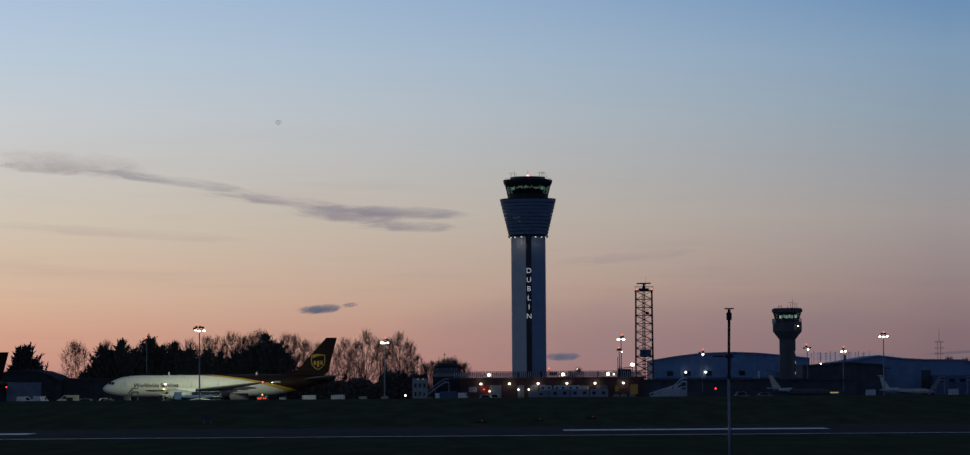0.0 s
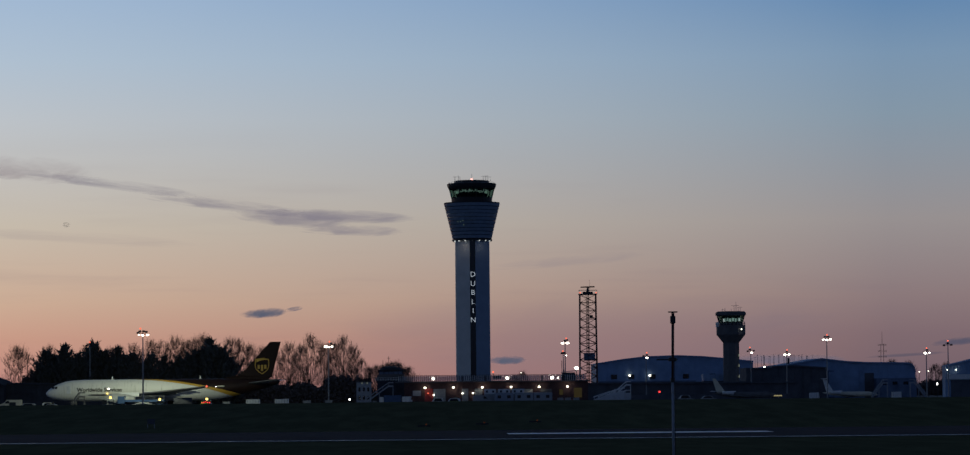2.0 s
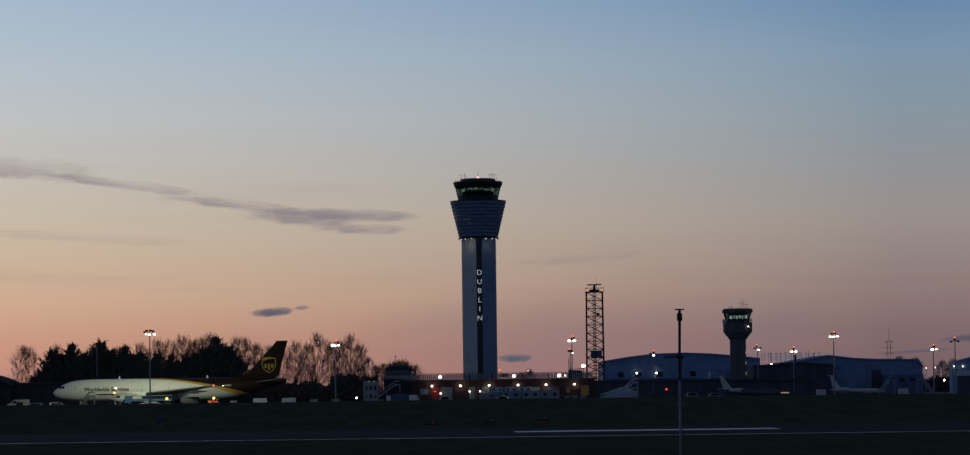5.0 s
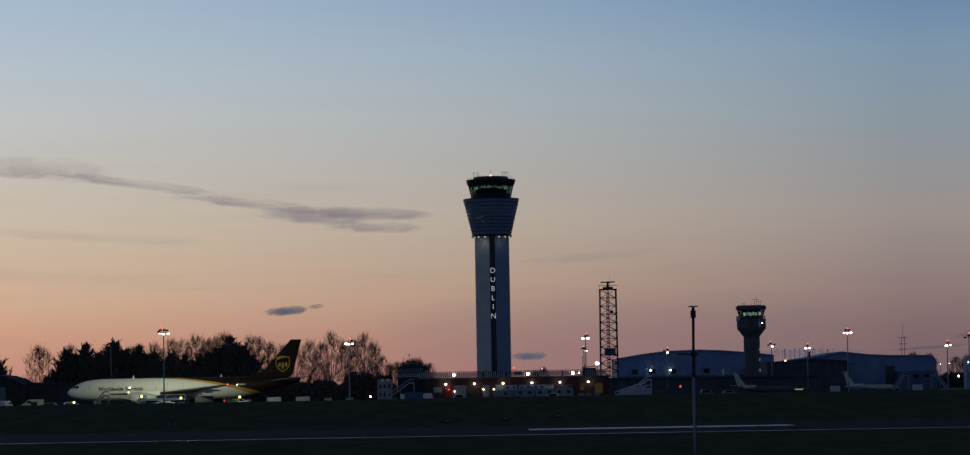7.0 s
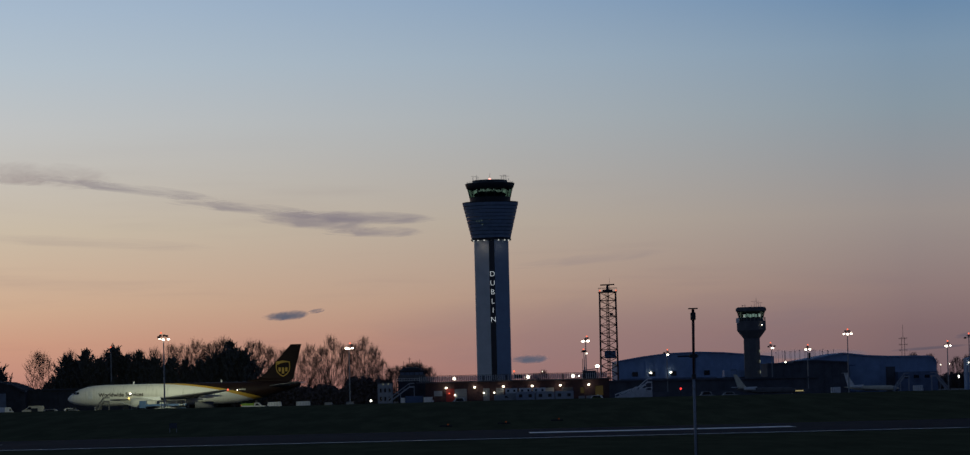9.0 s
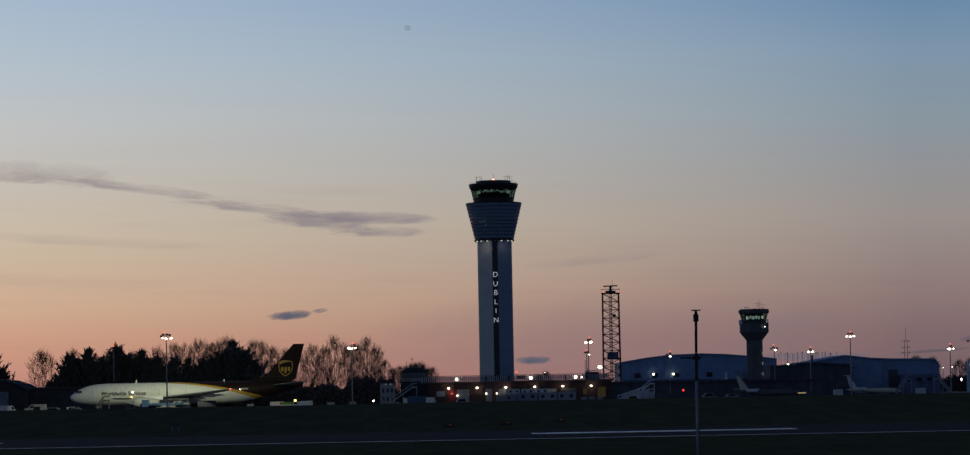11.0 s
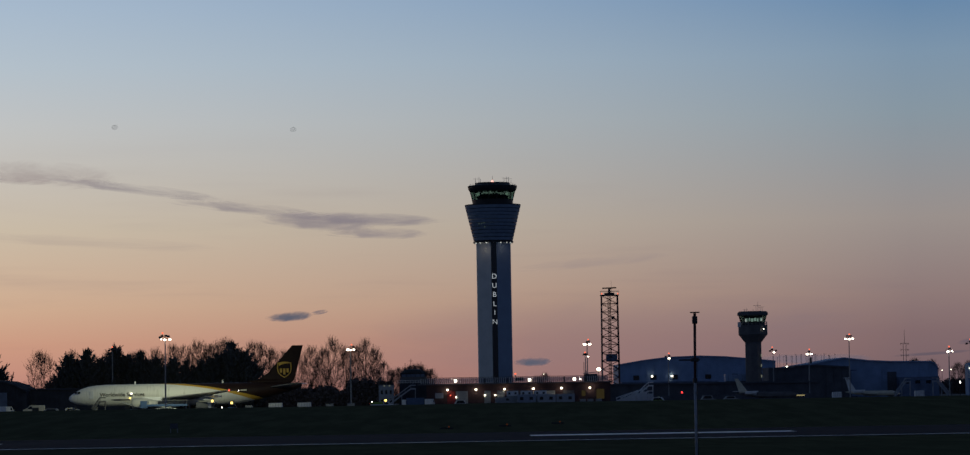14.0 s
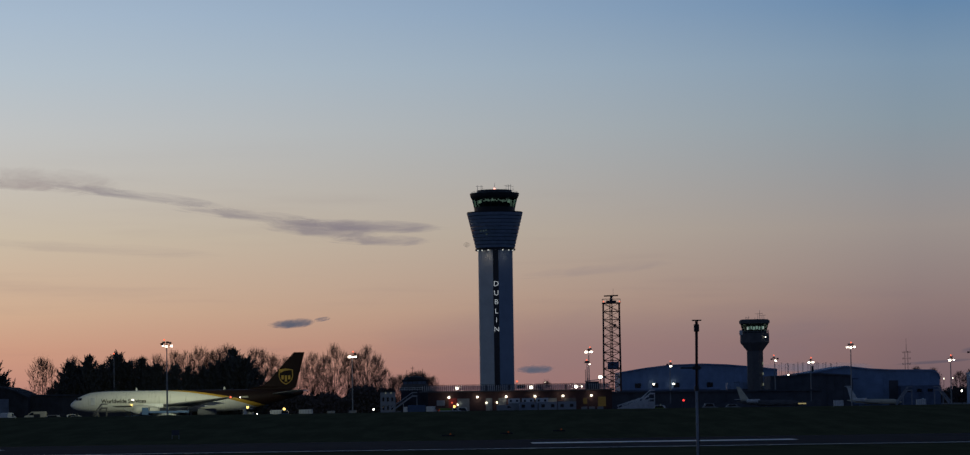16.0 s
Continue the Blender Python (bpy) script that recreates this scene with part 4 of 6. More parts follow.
def conifer_mesh(seed, height, width):
    """An old wind-worn cypress: a stem, upswept limbs of unequal reach, each ending in ragged plumes of flat sprays."""
    rnd = random.Random(seed)
    stem = rod(bmesh.new(), (0, 0, 0), (0, 0, height * 0.93), height * 0.02, 0.04, 6)
    verts, faces = [], []

    def spray(c, out, l, k):
        side = out.cross(Vector((rnd.uniform(-0.4, 0.4), rnd.uniform(-0.4, 0.4), 1))).normalized()
        up = side.cross(out)
        n = len(verts)
        verts.extend([c - out * l * 0.3, c + side * k, c + out * l, c - side * k, c + up * k * 0.8])
        faces.extend([(n, n + 1, n + 4), (n + 1, n + 2, n + 4), (n + 2, n + 3, n + 4), (n + 3, n, n + 4)])

    limbs = 84
    for i in range(limbs):
        f = (i + rnd.random()) / limbs
        z = height * (0.03 + 0.87 * f)
        a = i * 2.39996 + rnd.uniform(-0.5, 0.5)
        reach = width * (0.10 + 0.90 * (1 - f) ** 0.9) * rnd.uniform(0.5, 1.1) * (1.4 if i % 9 == 4 else 1.0)
        flat = Vector((math.cos(a), math.sin(a), 0))
        lift = rnd.uniform(0.25, 0.9) + 0.5 * f
        room = height - z
        bend = lambda u: Vector((0, 0, z)) + flat * reach * u + Vector((0, 0, min(room, reach * lift * u * u + 0.25 * reach * u)))
        count = int(24 + reach * 10)
        for j in range(count):
            u = rnd.random() ** 0.6
            w = 0.62 * (1.08 - 0.75 * u)
            c = bend(u) + Vector((rnd.uniform(-w, w), rnd.uniform(-w, w), rnd.uniform(-w, w)))
            d = (bend(min(1.0, u + 0.1)) - bend(u - 0.1)).normalized()
            d = (d + Vector((rnd.uniform(-0.6, 0.6), rnd.uniform(-0.6, 0.6), rnd.uniform(-0.3, 0.8)))).normalized()
            spray(c, d, rnd.uniform(0.35, 1.0), rnd.uniform(0.10, 0.24))
        # plumes beyond the limb's end, fewer and longer on some limbs
        for _ in range(rnd.choice((1, 1, 2, 3))):
            tip = bend(rnd.uniform(0.75, 1.0))
            d = (flat * rnd.uniform(0.2, 1.0) + Vector((rnd.uniform(-0.4, 0.4), rnd.uniform(-0.4, 0.4), rnd.uniform(0.3, 1.1)))).normalized()
            long = rnd.uniform(0.6, 1.7)
            for j in range(11):
                g = j / 11
                e = (d + Vector((rnd.uniform(-0.7, 0.7), rnd.uniform(-0.7, 0.7), rnd.uniform(-0.5, 0.5)))).normalized()
                spray(tip + d * long * g, e, 0.50 * (1.1 - 0.6 * g), 0.12)
    top = height / max(v.z for v in verts)
    me = bpy.data.meshes.new("crown")
    me.from_pydata([(v.x, v.y, v.z * top) for v in verts], [], faces)
    crown = bmesh.new()
    crown.from_mesh(me)
    bpy.data.meshes.remove(me)
    return stem, crown


def build_trees():
    bare = []
    for k, (h, w, s, u) in enumerate(((18.0, 3.9, 0.6, 0.30), (18.0, 4.4, 0.9, 0.26), (17.0, 3.4, 0.4, 0.32), (15.0, 4.6, 1.8, 0.14))):
        t = thing("bare_tree", "leafless tree with a haze of fine upright twigs" if k < 3 else "leafless round-crowned tree with fine twigs", "tree", group="bare trees behind the stands")
        limbs, twigs = bare_mesh(31 + k, h, w, s, u, 230 if k < 3 else 340)
        part("trunk", limbs, "bark", t)
        part("crown", twigs, "twig", t, "fine bare twigs")
        bare.append(t)
    firs = []
    for k, (h, w) in enumerate(((16.0, 5.3), (14.5, 5.6), (17.5, 5.0), (13.0, 5.6))):
        t = thing("conifer", "dark dense conifer with ragged outline", "tree", group="conifers behind the stands")
        stem, crown = conifer_mesh(51 + k, h, w)
        part("trunk", stem, "bark", t)
        part("crown", crown, "needle", t, "dark green needle sprays")
        firs.append(t)
    rnd = random.Random(12)
    placed = set()

    def put(kind, k, x, y, size):
        src = kind[k]
        m = Matrix.Translation((x, y, -0.1)) @ Matrix.Rotation(rnd.uniform(0, 6.28), 4, "Z")
        if src.name in placed:
            ob = copy_thing(src, m)
        else:
            ob = src
            ob.matrix_basis = m
            placed.add(src.name)
        ob.scale = (size, size, size)

    # conifer belt behind the freighter
    for i, (x, h) in enumerate(((-108.6, 16.8), (-105.4, 15.4), (-102.8, 17.8), (-99.2, 15.6), (-95.5, 19.0), (-92.6, 16.6), (-88.0, 17.0), (-85.6, 15.0), (-83.2, 15.6),
                                (-78.7, 15.4), (-75.2, 14.4), (-70.9, 14.6), (-67.8, 15.4), (-65.6, 16.4), (-62.6, 19.4), (-60.6, 17.4), (-59.0, 16.8), (-56.6, 14.4),
                                (-110.8, 12.6), (-106.6, 12.8), (-100.8, 13.6), (-97.4, 13.8), (-90.2, 14.0), (-81.0, 13.2), (-73.0, 13.0), (-68.8, 13.4), (-64.2, 16.6))):
        k = i % 4
        base = (16.0, 14.5, 17.5, 13.0)[k]
        put(firs, k, x, 868 + rnd.uniform(-5, 6), 1.05 * h / base)
    for x, y, h in ((-147.6, 985, 18.4), (-150.2, 985, 15.9), (-144.8, 985, 15.4), (-143.1, 985, 11.8), (-152.2, 985, 11.9)):
        put(firs, rnd.randrange(4), x, y, h / 15.0)
    # bare trees among and behind the conifers
    for i, (x, h) in enumerate(((-109.6, 17.6), (-104.0, 16.6), (-99.0, 17.0), (-92.4, 16.8), (-89.6, 17.4), (-85.4, 17.8), (-81.0, 18.8), (-77.4, 18.6), (-73.9, 19.8), (-71.0, 18.8), (-68.4, 19.4),
                                (-65.6, 20.2), (-58.0, 19.2), (-55.2, 19.0), (-51.7, 17.4), (-48.2, 16.6), (-44.6, 15.8), (-41.0, 17.8), (-37.4, 16.8), (-34.7, 20.2), (-30.6, 17.2),
                                (-27.9, 17.6), (-24.9, 19.6), (-22.2, 16.8), (-19.9, 12.8))):
        put(bare, i % 3, x, 884 + rnd.uniform(-4, 6), h / (18.0, 18.0, 17.0)[i % 3])
    for x, y, h in ((-113.4, 846, 16.6), (-10.0, 872, 11.8), (-13.0, 870, 10.8), (-7.6, 871, 10.2), (31.6, 1050, 9.8), (29.0, 1055, 8.8), (173.8, 1150, 13.4),
                    (180.0, 1150, 12.8), (190.0, 1150, 11.6), (194.5, 1152, 12.2), (200.0, 1150, 12.0), (-17.0, 872, 10.4), (-15.0, 868, 10.9), (-6.2, 869, 10.4), (-11.6, 868, 11.6), (-9.0, 874, 11.4)):
        put(bare, 3, x, y, h / 15.0)
    # low dark undergrowth joining the trunks
    verts, faces = [], []
    for i in range(90000):
        x = rnd.uniform(-116, -17) if i % 5 else rnd.uniform(165, 215)
        y = 878 + rnd.uniform(-6, 6) if x < 0 else 1190 + rnd.uniform(-6, 6)
        top = 4.9 + 3.0 * noise.noise(Vector((x * 0.12, 0, 3))) + 2.4 * noise.noise(Vector((x * 0.7, y * 0.3, 5))) + (3.4 if x < -57 else 0) + (2.5 if -30 < x < 0 else 0)
        c = Vector((x, y, rnd.uniform(0, 1) ** 0.8 * max(top, 1)))
        a = Vector((rnd.uniform(-1, 1), rnd.uniform(-1, 1), rnd.uniform(-1, 1))) * 0.40
        b = Vector((rnd.uniform(-1, 1), rnd.uniform(-1, 1), rnd.uniform(-1, 1))) * 0.32
        n = len(verts)
        verts += [c - a, c + b, c + a, c - b + Vector((0, 0, 0.2))]
        faces += [(n, n + 1, n + 2), (n, n + 2, n + 3)]
    me = bpy.data.meshes.new("undergrowth")
    me.from_pydata(verts, [], faces)
    me.materials.append(M["brush"])
    tagged(new("undergrowth", me), "dark tangled undergrowth below the trees", "undergrowth", kind="stuff")


build_trees()


# ---- freighter ----
def build_freighter():
    t = thing("cargo_aircraft", "white and dark brown wide-body cargo aircraft with gold tail shield", "aircraft", Matrix.Translation((-90.9, 727, -0.02)) @ Matrix.Diagonal((1.012, 1, 1, 1)))
    # stations: x, centre height, half height, half width
    st = [(0.0, 4.20, 0.05, 0.05), (0.25, 4.22, 0.50, 0.5), (0.9, 4.30, 0.98, 1.0), (1.8, 4.45, 1.45, 1.45), (3.0, 4.63, 1.88, 1.85), (4.6, 4.78, 2.24, 2.2), (6.5, 4.86, 2.44, 2.42),
          (9.0, 4.90, 2.53, 2.51), (20.0, 4.90, 2.54, 2.52), (36.0, 4.90, 2.54, 2.52), (40.0, 5.02, 2.42, 2.42), (44.0, 5.36, 2.08, 2.1), (48.0, 5.80, 1.60, 1.6), (51.5, 6.22, 1.08, 1.05), (53.8, 6.52, 0.60, 0.6), (54.6, 6.62, 0.25, 0.25)]
    seg = 36
    rings = [[(x, w * math.cos(2 * math.pi * i / seg), c - 0.28 + h * math.sin(2 * math.pi * i / seg)) for i in range(seg)] for x, c, h, w in st]
    part("fuselage", loft(bmesh.new(), rings), "livery", t, "white fuselage with brown rear and gold line", True)
    # fin
    fin = lambda y: [(41.5, y, 7.25), (45.0, y, 7.9), (46.6, y, 9.2), (52.4, y, 15.75), (54.9, y, 15.75), (52.8, y, 7.6), (51.4, y, 6.6)]
    f = bmesh.new()
    loft(f, [[(x, -0.05 if i in (0,) else -0.28 * (1 if z < 9 else 0.5), z) for i, (x, _, z) in enumerate(fin(0))],
             [(x, 0.05 if i in (0,) else 0.28 * (1 if z < 9 else 0.5), z) for i, (x, _, z) in enumerate(fin(0))]])
    fin_ob = part("fin", f, "brown", t, "dark brown tail fin")
    # shield on the fin: gold rim, dark field, gold device
    def shield(s):
        pts = [(-1.5, 1.75), (0.0, 2.05), (1.5, 1.75), (1.55, 0.2), (1.35, -0.75), (0.75, -1.5), (0.0, -2.0), (-0.75, -1.5), (-1.35, -0.75), (-1.55, 0.2)]
        return [(x * s * 1.08, z * s * 0.95) for x, z in pts]
    for side in (-1, 1):
        m = Matrix.Translation((50.5, 0, 10.0))
        for s, d, mat, name in ((1.0, 0.33, "gold", "shield"), (0.88, 0.345, "brown", "shield_field")):
            o = part(name, prism(shield(s), side * (d - 0.05) if side > 0 else -d, side * d if side > 0 else -(d - 0.05)), mat, fin_ob, "gold shield emblem" if s == 1.0 else "")
            o.matrix_basis = m
        top = [(-1.28, 0.9), (-1.28, 1.5), (0.0, 1.74), (1.28, 1.5), (0.6, 1.5), (-0.5, 1.3)]
        o = part("shield_swoosh", prism(top, side * 0.30 if side > 0 else -0.36, side * 0.36 if side > 0 else -0.30), "gold", fin_ob)
        o.matrix_basis = m
        for bx, bz, bh in ((-0.78, -0.18, 0.95), (0.0, -0.42, 1.45), (0.78, -0.18, 0.95)):
            o = part("shield_bar", boxed((bx * side * -1, side * 0.335, bz), (0.52, 0.06, bh), bevel=0.02), "gold", fin_ob)
            o.matrix_basis = m
    # wings, tailplane
    def wing(name, root, tip, side, mat, label=""):
        (rx0, rx1, rz, ry, rt), (tx0, tx1, tz, ty, tt) = root, tip
        def sec(x0, x1, z, y, th):
            n = 10
            up = [(x0 + (x1 - x0) * k / n, y, z + th * math.sin(math.pi * (k / n) ** 0.6)) for k in range(n + 1)]
            dn = [(x0 + (x1 - x0) * k / n, y, z - th * 0.5 * math.sin(math.pi * (k / n) ** 0.6)) for k in range(n - 1, 0, -1)]
            return up + dn
        mid = [tuple(a + (b - a) * 0.35 for a, b in zip(root, tip))]
        mx0, mx1, mz, my, mt = mid[0]
        mx1 -= 1.2
        return part(name, loft(bmesh.new(), [sec(rx0, rx1, rz, side * ry, rt), sec(mx0, mx1, mz, side * my, mt), sec(tx0, tx1, tz, side * ty, tt)]), mat, t, label, True)
    for side in (-1, 1):
        w = wing("wing", (19.0, 30.0, 3.35, 1.8, 0.5), (38.2, 40.4, 5.25, 23.6, 0.12), side, "wing", "long swept grey wing")
        part("wing_light", turned([(0.06, 5.1), (0.22, 5.15), (0.22, 5.4), (0.1, 5.5)], 10, 39.2, side * 23.7), "redlamp", w, "red wingtip light", True)
        wing("tailplane", (46.6, 52.2, 5.9, 0.8, 0.3), (53.2, 55.6, 6.75, 9.3, 0.1), side, "wing")
        # engine
        prof = [(1.0, 15.6), (1.28, 15.7), (1.42, 16.6), (1.42, 18.2), (1.15, 20.2), (0.75, 21.6)]
        bm = turned([(r, x) for r, x in prof], 24)
        bmesh.ops.transform(bm, matrix=Matrix.Translation((0, side * 7.9, 2.45)) @ Matrix.Rotation(radians(90), 4, "Y"), verts=bm.verts[:])
        e = part("engine", bm, "nacelle", t, "white engine nacelle", True)
        bm = rod(bmesh.new(), (15.56, side * 7.9, 2.45), (15.62, side * 7.9, 2.45), 1.02, seg=24)
        part("intake", bm, "dark", e)
        part("pylon", boxed((20.2, side * 7.9, 3.55), (4.6, 0.4, 1.0), bevel=0.1), "white", t)
        for k, y in enumerate((6.2, 11.6, 16.0)):
            bm = turned([(0.05, 0), (0.26, 0.8), (0.26, 2.6), (0.05, 4.0)], 10)
            bmesh.ops.transform(bm, matrix=Matrix.Translation((26.6 + y * 0.42, side * y, 2.95 + 0.07 * y)) @ Matrix.Rotation(radians(92), 4, "Y"), verts=bm.verts[:])
            part("flap_fairing", bm, "white", w, "", True)
    bf = part("belly_fairing", turned([(0.2, 16.0), (1.3, 18.0), (1.6, 22.0), (1.6, 29.0), (1.0, 32.5), (0.2, 34.0)], 20), "white", t, "", True)
    bf.matrix_basis = Matrix.Translation((0, 0, 3.3)) @ Matrix.Rotation(radians(90), 4, "Y") @ Matrix.Diagonal((0.8, 1.5, 1, 1))
    # gear
    for x, ys in ((6.4, (-0.4, 0.4)), (27.0, (-4.9, -4.2)), (28.6, (-4.9, -4.2)), (27.0, (4.2, 4.9)), (28.6, (4.2, 4.9))):
        for y in ys:
            r = 0.47 if x < 10 else 0.58
            part("wheel", rod(bmesh.new(), (x, y - 0.2, r), (x, y + 0.2, r), r, seg=20), "tyre", t)
    for x, y, z in ((6.4, 0, 3.0), (27.8, -4.5, 3.2), (27.8, 4.5, 3.2)):
        part("gear_leg", rod(bmesh.new(), (x, y, 0.5), (x, y, z), 0.17), "steel", t)
    # cockpit windows
    for y, x, rz in ((-1.52, 2.65, 62), (-1.05, 1.95, 52), (-0.45, 1.62, 15), (1.52, 2.65, -62), (1.05, 1.95, -52), (0.45, 1.62, -15)):
        bm = boxed((0, 0, 0), (0.12, 0.78, 0.5))
        o = part("cockpit_window", bm, "carglass", t)
        o.matrix_basis = Matrix.Translation((x, y * 1.03, 5.32)) @ Matrix.Rotation(radians(-rz if y < 0 else -rz), 4, "Z") @ Matrix.Rotation(radians(-28), 4, "Y")
    # doors, words and marks along the side facing the runway
    part("door", boxed((5.6, -2.33, 4.75), (0.95, 0.12, 1.8), rz=-7, bevel=0.05), "white", t)
    part("cargo_door_frame", boxed((12.2, -2.56, 3.62), (3.9, 0.08, 0.10)), "dark", t)
    for word, x in (("Worldwide", 10.5), ("Services", 15.9)):
        lettering("side_lettering", word, 1.27, "lettering", t, Matrix.Translation((x, -2.545, 4.34)) @ Matrix.Rotation(radians(90), 4, "X"), 0.012, slim=-0.03)
    part("small_lettering", boxed((12.7, -2.47, 3.55), (3.8, 0.03, 0.22)), "lettering", t, "line of small brown lettering")
    part("registration_mark", boxed((41.0, -2.36, 5.35), (1.6, 0.05, 0.32)), "cream", t)
    part("lit_door_lamp", boxed((14.9, -2.62, 4.95), (0.45, 0.12, 0.24), bevel=0.05), "lamp", t, "bright light at the open cargo door")
    part("lit_door_lamp", boxed((14.6, -2.66, 3.85), (0.3, 0.12, 0.3), bevel=0.05), "amber", t)
    for x, z in ((15.5, 7.6), (36.0, 7.55)):
        part("top_aerial", prism([(x - 0.25, z - 0.55), (x - 0.05, z + 0.25), (x + 0.15, z + 0.25), (x + 0.3, z - 0.55)], -0.05, 0.05), "white", t)
    tl = part("tail_light", turned([(0.04, -0.08), (0.1, 0), (0.04, 0.08)], 8, 39.9, -2.6), "headlamp", t)
    tl.location.z = 5.25
    return t


FREIGHTER = build_freighter()
# a smaller one of the fleet, parked nearer the sheds
SECOND = tagged(copy_thing(FREIGHTER, Matrix.Translation((-169.46, 785, 0))), "second, smaller brown-tailed cargo aircraft parked before the sheds", "aircraft")
SECOND.scale = (0.86, 0.86, 0.86)


# ---- flood-light masts ----
def build_masts():
    def mast(h, lit, unlit, red_x, red_z, label):
        """lit: across, up and half width of each glowing lamp; unlit: across and up of each dark one."""
        t = thing("floodlight_mast", label, "light mast", group="apron flood-light masts")
        part("pole", rod(bmesh.new(), (0, 0, 0), (0, 0, h), 0.20, 0.11, 10), "steel", t)
        wide = max([abs(a[0]) for a in lit + unlit] + [0.6])
        part("cross_bar", boxed((0, 0, h - 0.02), (2 * wide + 0.3, 0.12, 0.10)), "dark", t)
        part("upper_bar", boxed((0, 0.1, h + 0.42), (1.5 * wide, 0.10, 0.08)), "dark", t)
        part("head_post", rod(bmesh.new(), (0, 0, h), (0, 0, h + 0.75), 0.09, seg=8), "dark", t)
        for x, z, r in lit:
            house = part("lamp_housing", boxed((0, 0, 0), (1.5 * r, 0.44, 0.9 * r), bevel=0.08), "dark", t)
            house.matrix_basis = Matrix.Translation((x, -0.06, h - 0.18 + z)) @ Matrix.Rotation(radians(18), 4, "X")
            bm = bmesh.new()
            bmesh.ops.create_uvsphere(bm, u_segments=14, v_segments=8, radius=1.0)
            bmesh.ops.scale(bm, vec=(r, 0.16, r * 0.62), verts=bm.verts[:])
            lens = part("flood_lamp", bm, "lamp", house, "bright flood lamp", True)
            lens.location = (0, -0.30, -0.03)
        for x, z in unlit:
            o = part("lamp_housing", boxed((0, 0, 0), (0.62, 0.5, 0.40), bevel=0.08), "dark", t, "unlit lamp housing")
            o.matrix_basis = Matrix.Translation((x, 0.05, h + z)) @ Matrix.Rotation(radians(-14), 4, "X")
        part("red_light_stem", rod(bmesh.new(), (red_x, 0, h + 0.40), (red_x, 0, h + red_z), 0.05, seg=6), "dark", t)
        red = part("red_light", turned([(0.06, 0), (0.2, 0.08), (0.2, 0.32), (0.06, 0.4)], 10, 0.0, 0.0), "redlamp", t, "small red light", True)
        red.location = (red_x, 0, h + red_z)
        return t
    lit_label = "tall steel flood-light mast with lit lamps and red top light"
    dark_label = "tall steel mast with unlit lamps and red top light"
    for x, y, h, lit, unlit, red in (
            (-64.5, 690, 17.2, ((-0.84, 0.08, 0.20), (-0.04, -0.05, 0.33), (1.10, 0.0, 0.32)), ((-0.7, 0.5), (0.15, 0.55), (0.75, 0.42), (-1.1, 0.2)), (-0.55, 0.95)),
            (-26.5, 800, 15.8, ((-0.63, 0.0, 0.47), (0.11, -0.12, 0.26), (0.92, 0.0, 0.32)), ((0.75, 0.5),), (0.3, 0.80)),
            (37.5, 850, 16.9, ((-0.69, 0.0, 0.46), (0.70, 0.02, 0.46)), ((0.55, 0.55), (0.0, 0.35)), (0.35, 0.85)),
            (36.8, 846, 13.6, ((0.75, -0.15, 0.23),), ((-0.35, 0.15), (0.40, 0.25)), (-0.1, 0.55)),
            (63.5, 900, 13.2, ((0.22, -0.08, 0.38),), ((-0.75, 0.15), (0.3, 0.4)), (0.2, 0.90)),
            (99.6, 950, 15.0, ((0.26, -0.10, 0.36),), ((-0.95, 0.05), (-0.35, 0.5), (0.95, 0.2)), (-0.25, 1.05)),
            (104.9, 900, 13.7, ((-0.53, -0.05, 0.40), (0.66, 0.0, 0.38)), ((0.1, 0.45),), (0.15, 0.85)),
            (110.3, 850, 17.2, ((-0.97, 0.0, 0.32), (0.00, -0.08, 0.38), (1.01, 0.05, 0.36)), ((-0.5, 0.5), (0.5, 0.5)), (0.1, 0.80)),
            (138.0, 850, 13.3, ((-0.31, -0.08, 0.46), (0.84, 0.0, 0.29)), ((0.3, 0.45),), (0.1, 0.80)),
            (135.6, 800, 14.5, (), ((-1.0, -0.1), (0.9, 0.0), (0.0, 0.4)), (0.0, 0.85)),
            (-95.2, 860, 17.4, (), ((-0.9, -0.1), (0.9, -0.1)), (0.0, 0.62))):
        mast(h, lit, unlit, *red, lit_label if lit else dark_label).matrix_basis = Matrix.Translation((x, y, 0))
    lamp = thing("bulkhead_lamp_post", "short post with one bright round lamp", "lamp", Matrix.Translation((40.7, 852, 0)))
    part("pole", rod(bmesh.new(), (0, 0, 0), (0, 0, 9.3), 0.09), "dark", lamp)
    part("lamp_globe", turned([(0.1, 9.2), (0.55, 9.4), (0.6, 9.8), (0.25, 10.1)], 12), "wall_lamp", lamp, "bright lamp globe", True)
    for x, y, z in ((31.2, 1050, 9.4), (168.0, 1050, 8.5), (171.4, 1052, 8.7)):
        o = thing("distant_lamp_post", "distant lamp post with small white light", "lamp", Matrix.Translation((x, y, 0)), group="distant lamp posts")
        part("pole", rod(bmesh.new(), (0, 0, 0), (0, 0, z), 0.06), "dark", o)
        part("lamp_globe", turned([(0.05, z), (0.14, z + 0.1), (0.14, z + 0.25), (0.05, z + 0.3)], 10), "wall_lamp", o, "", True)


build_masts()


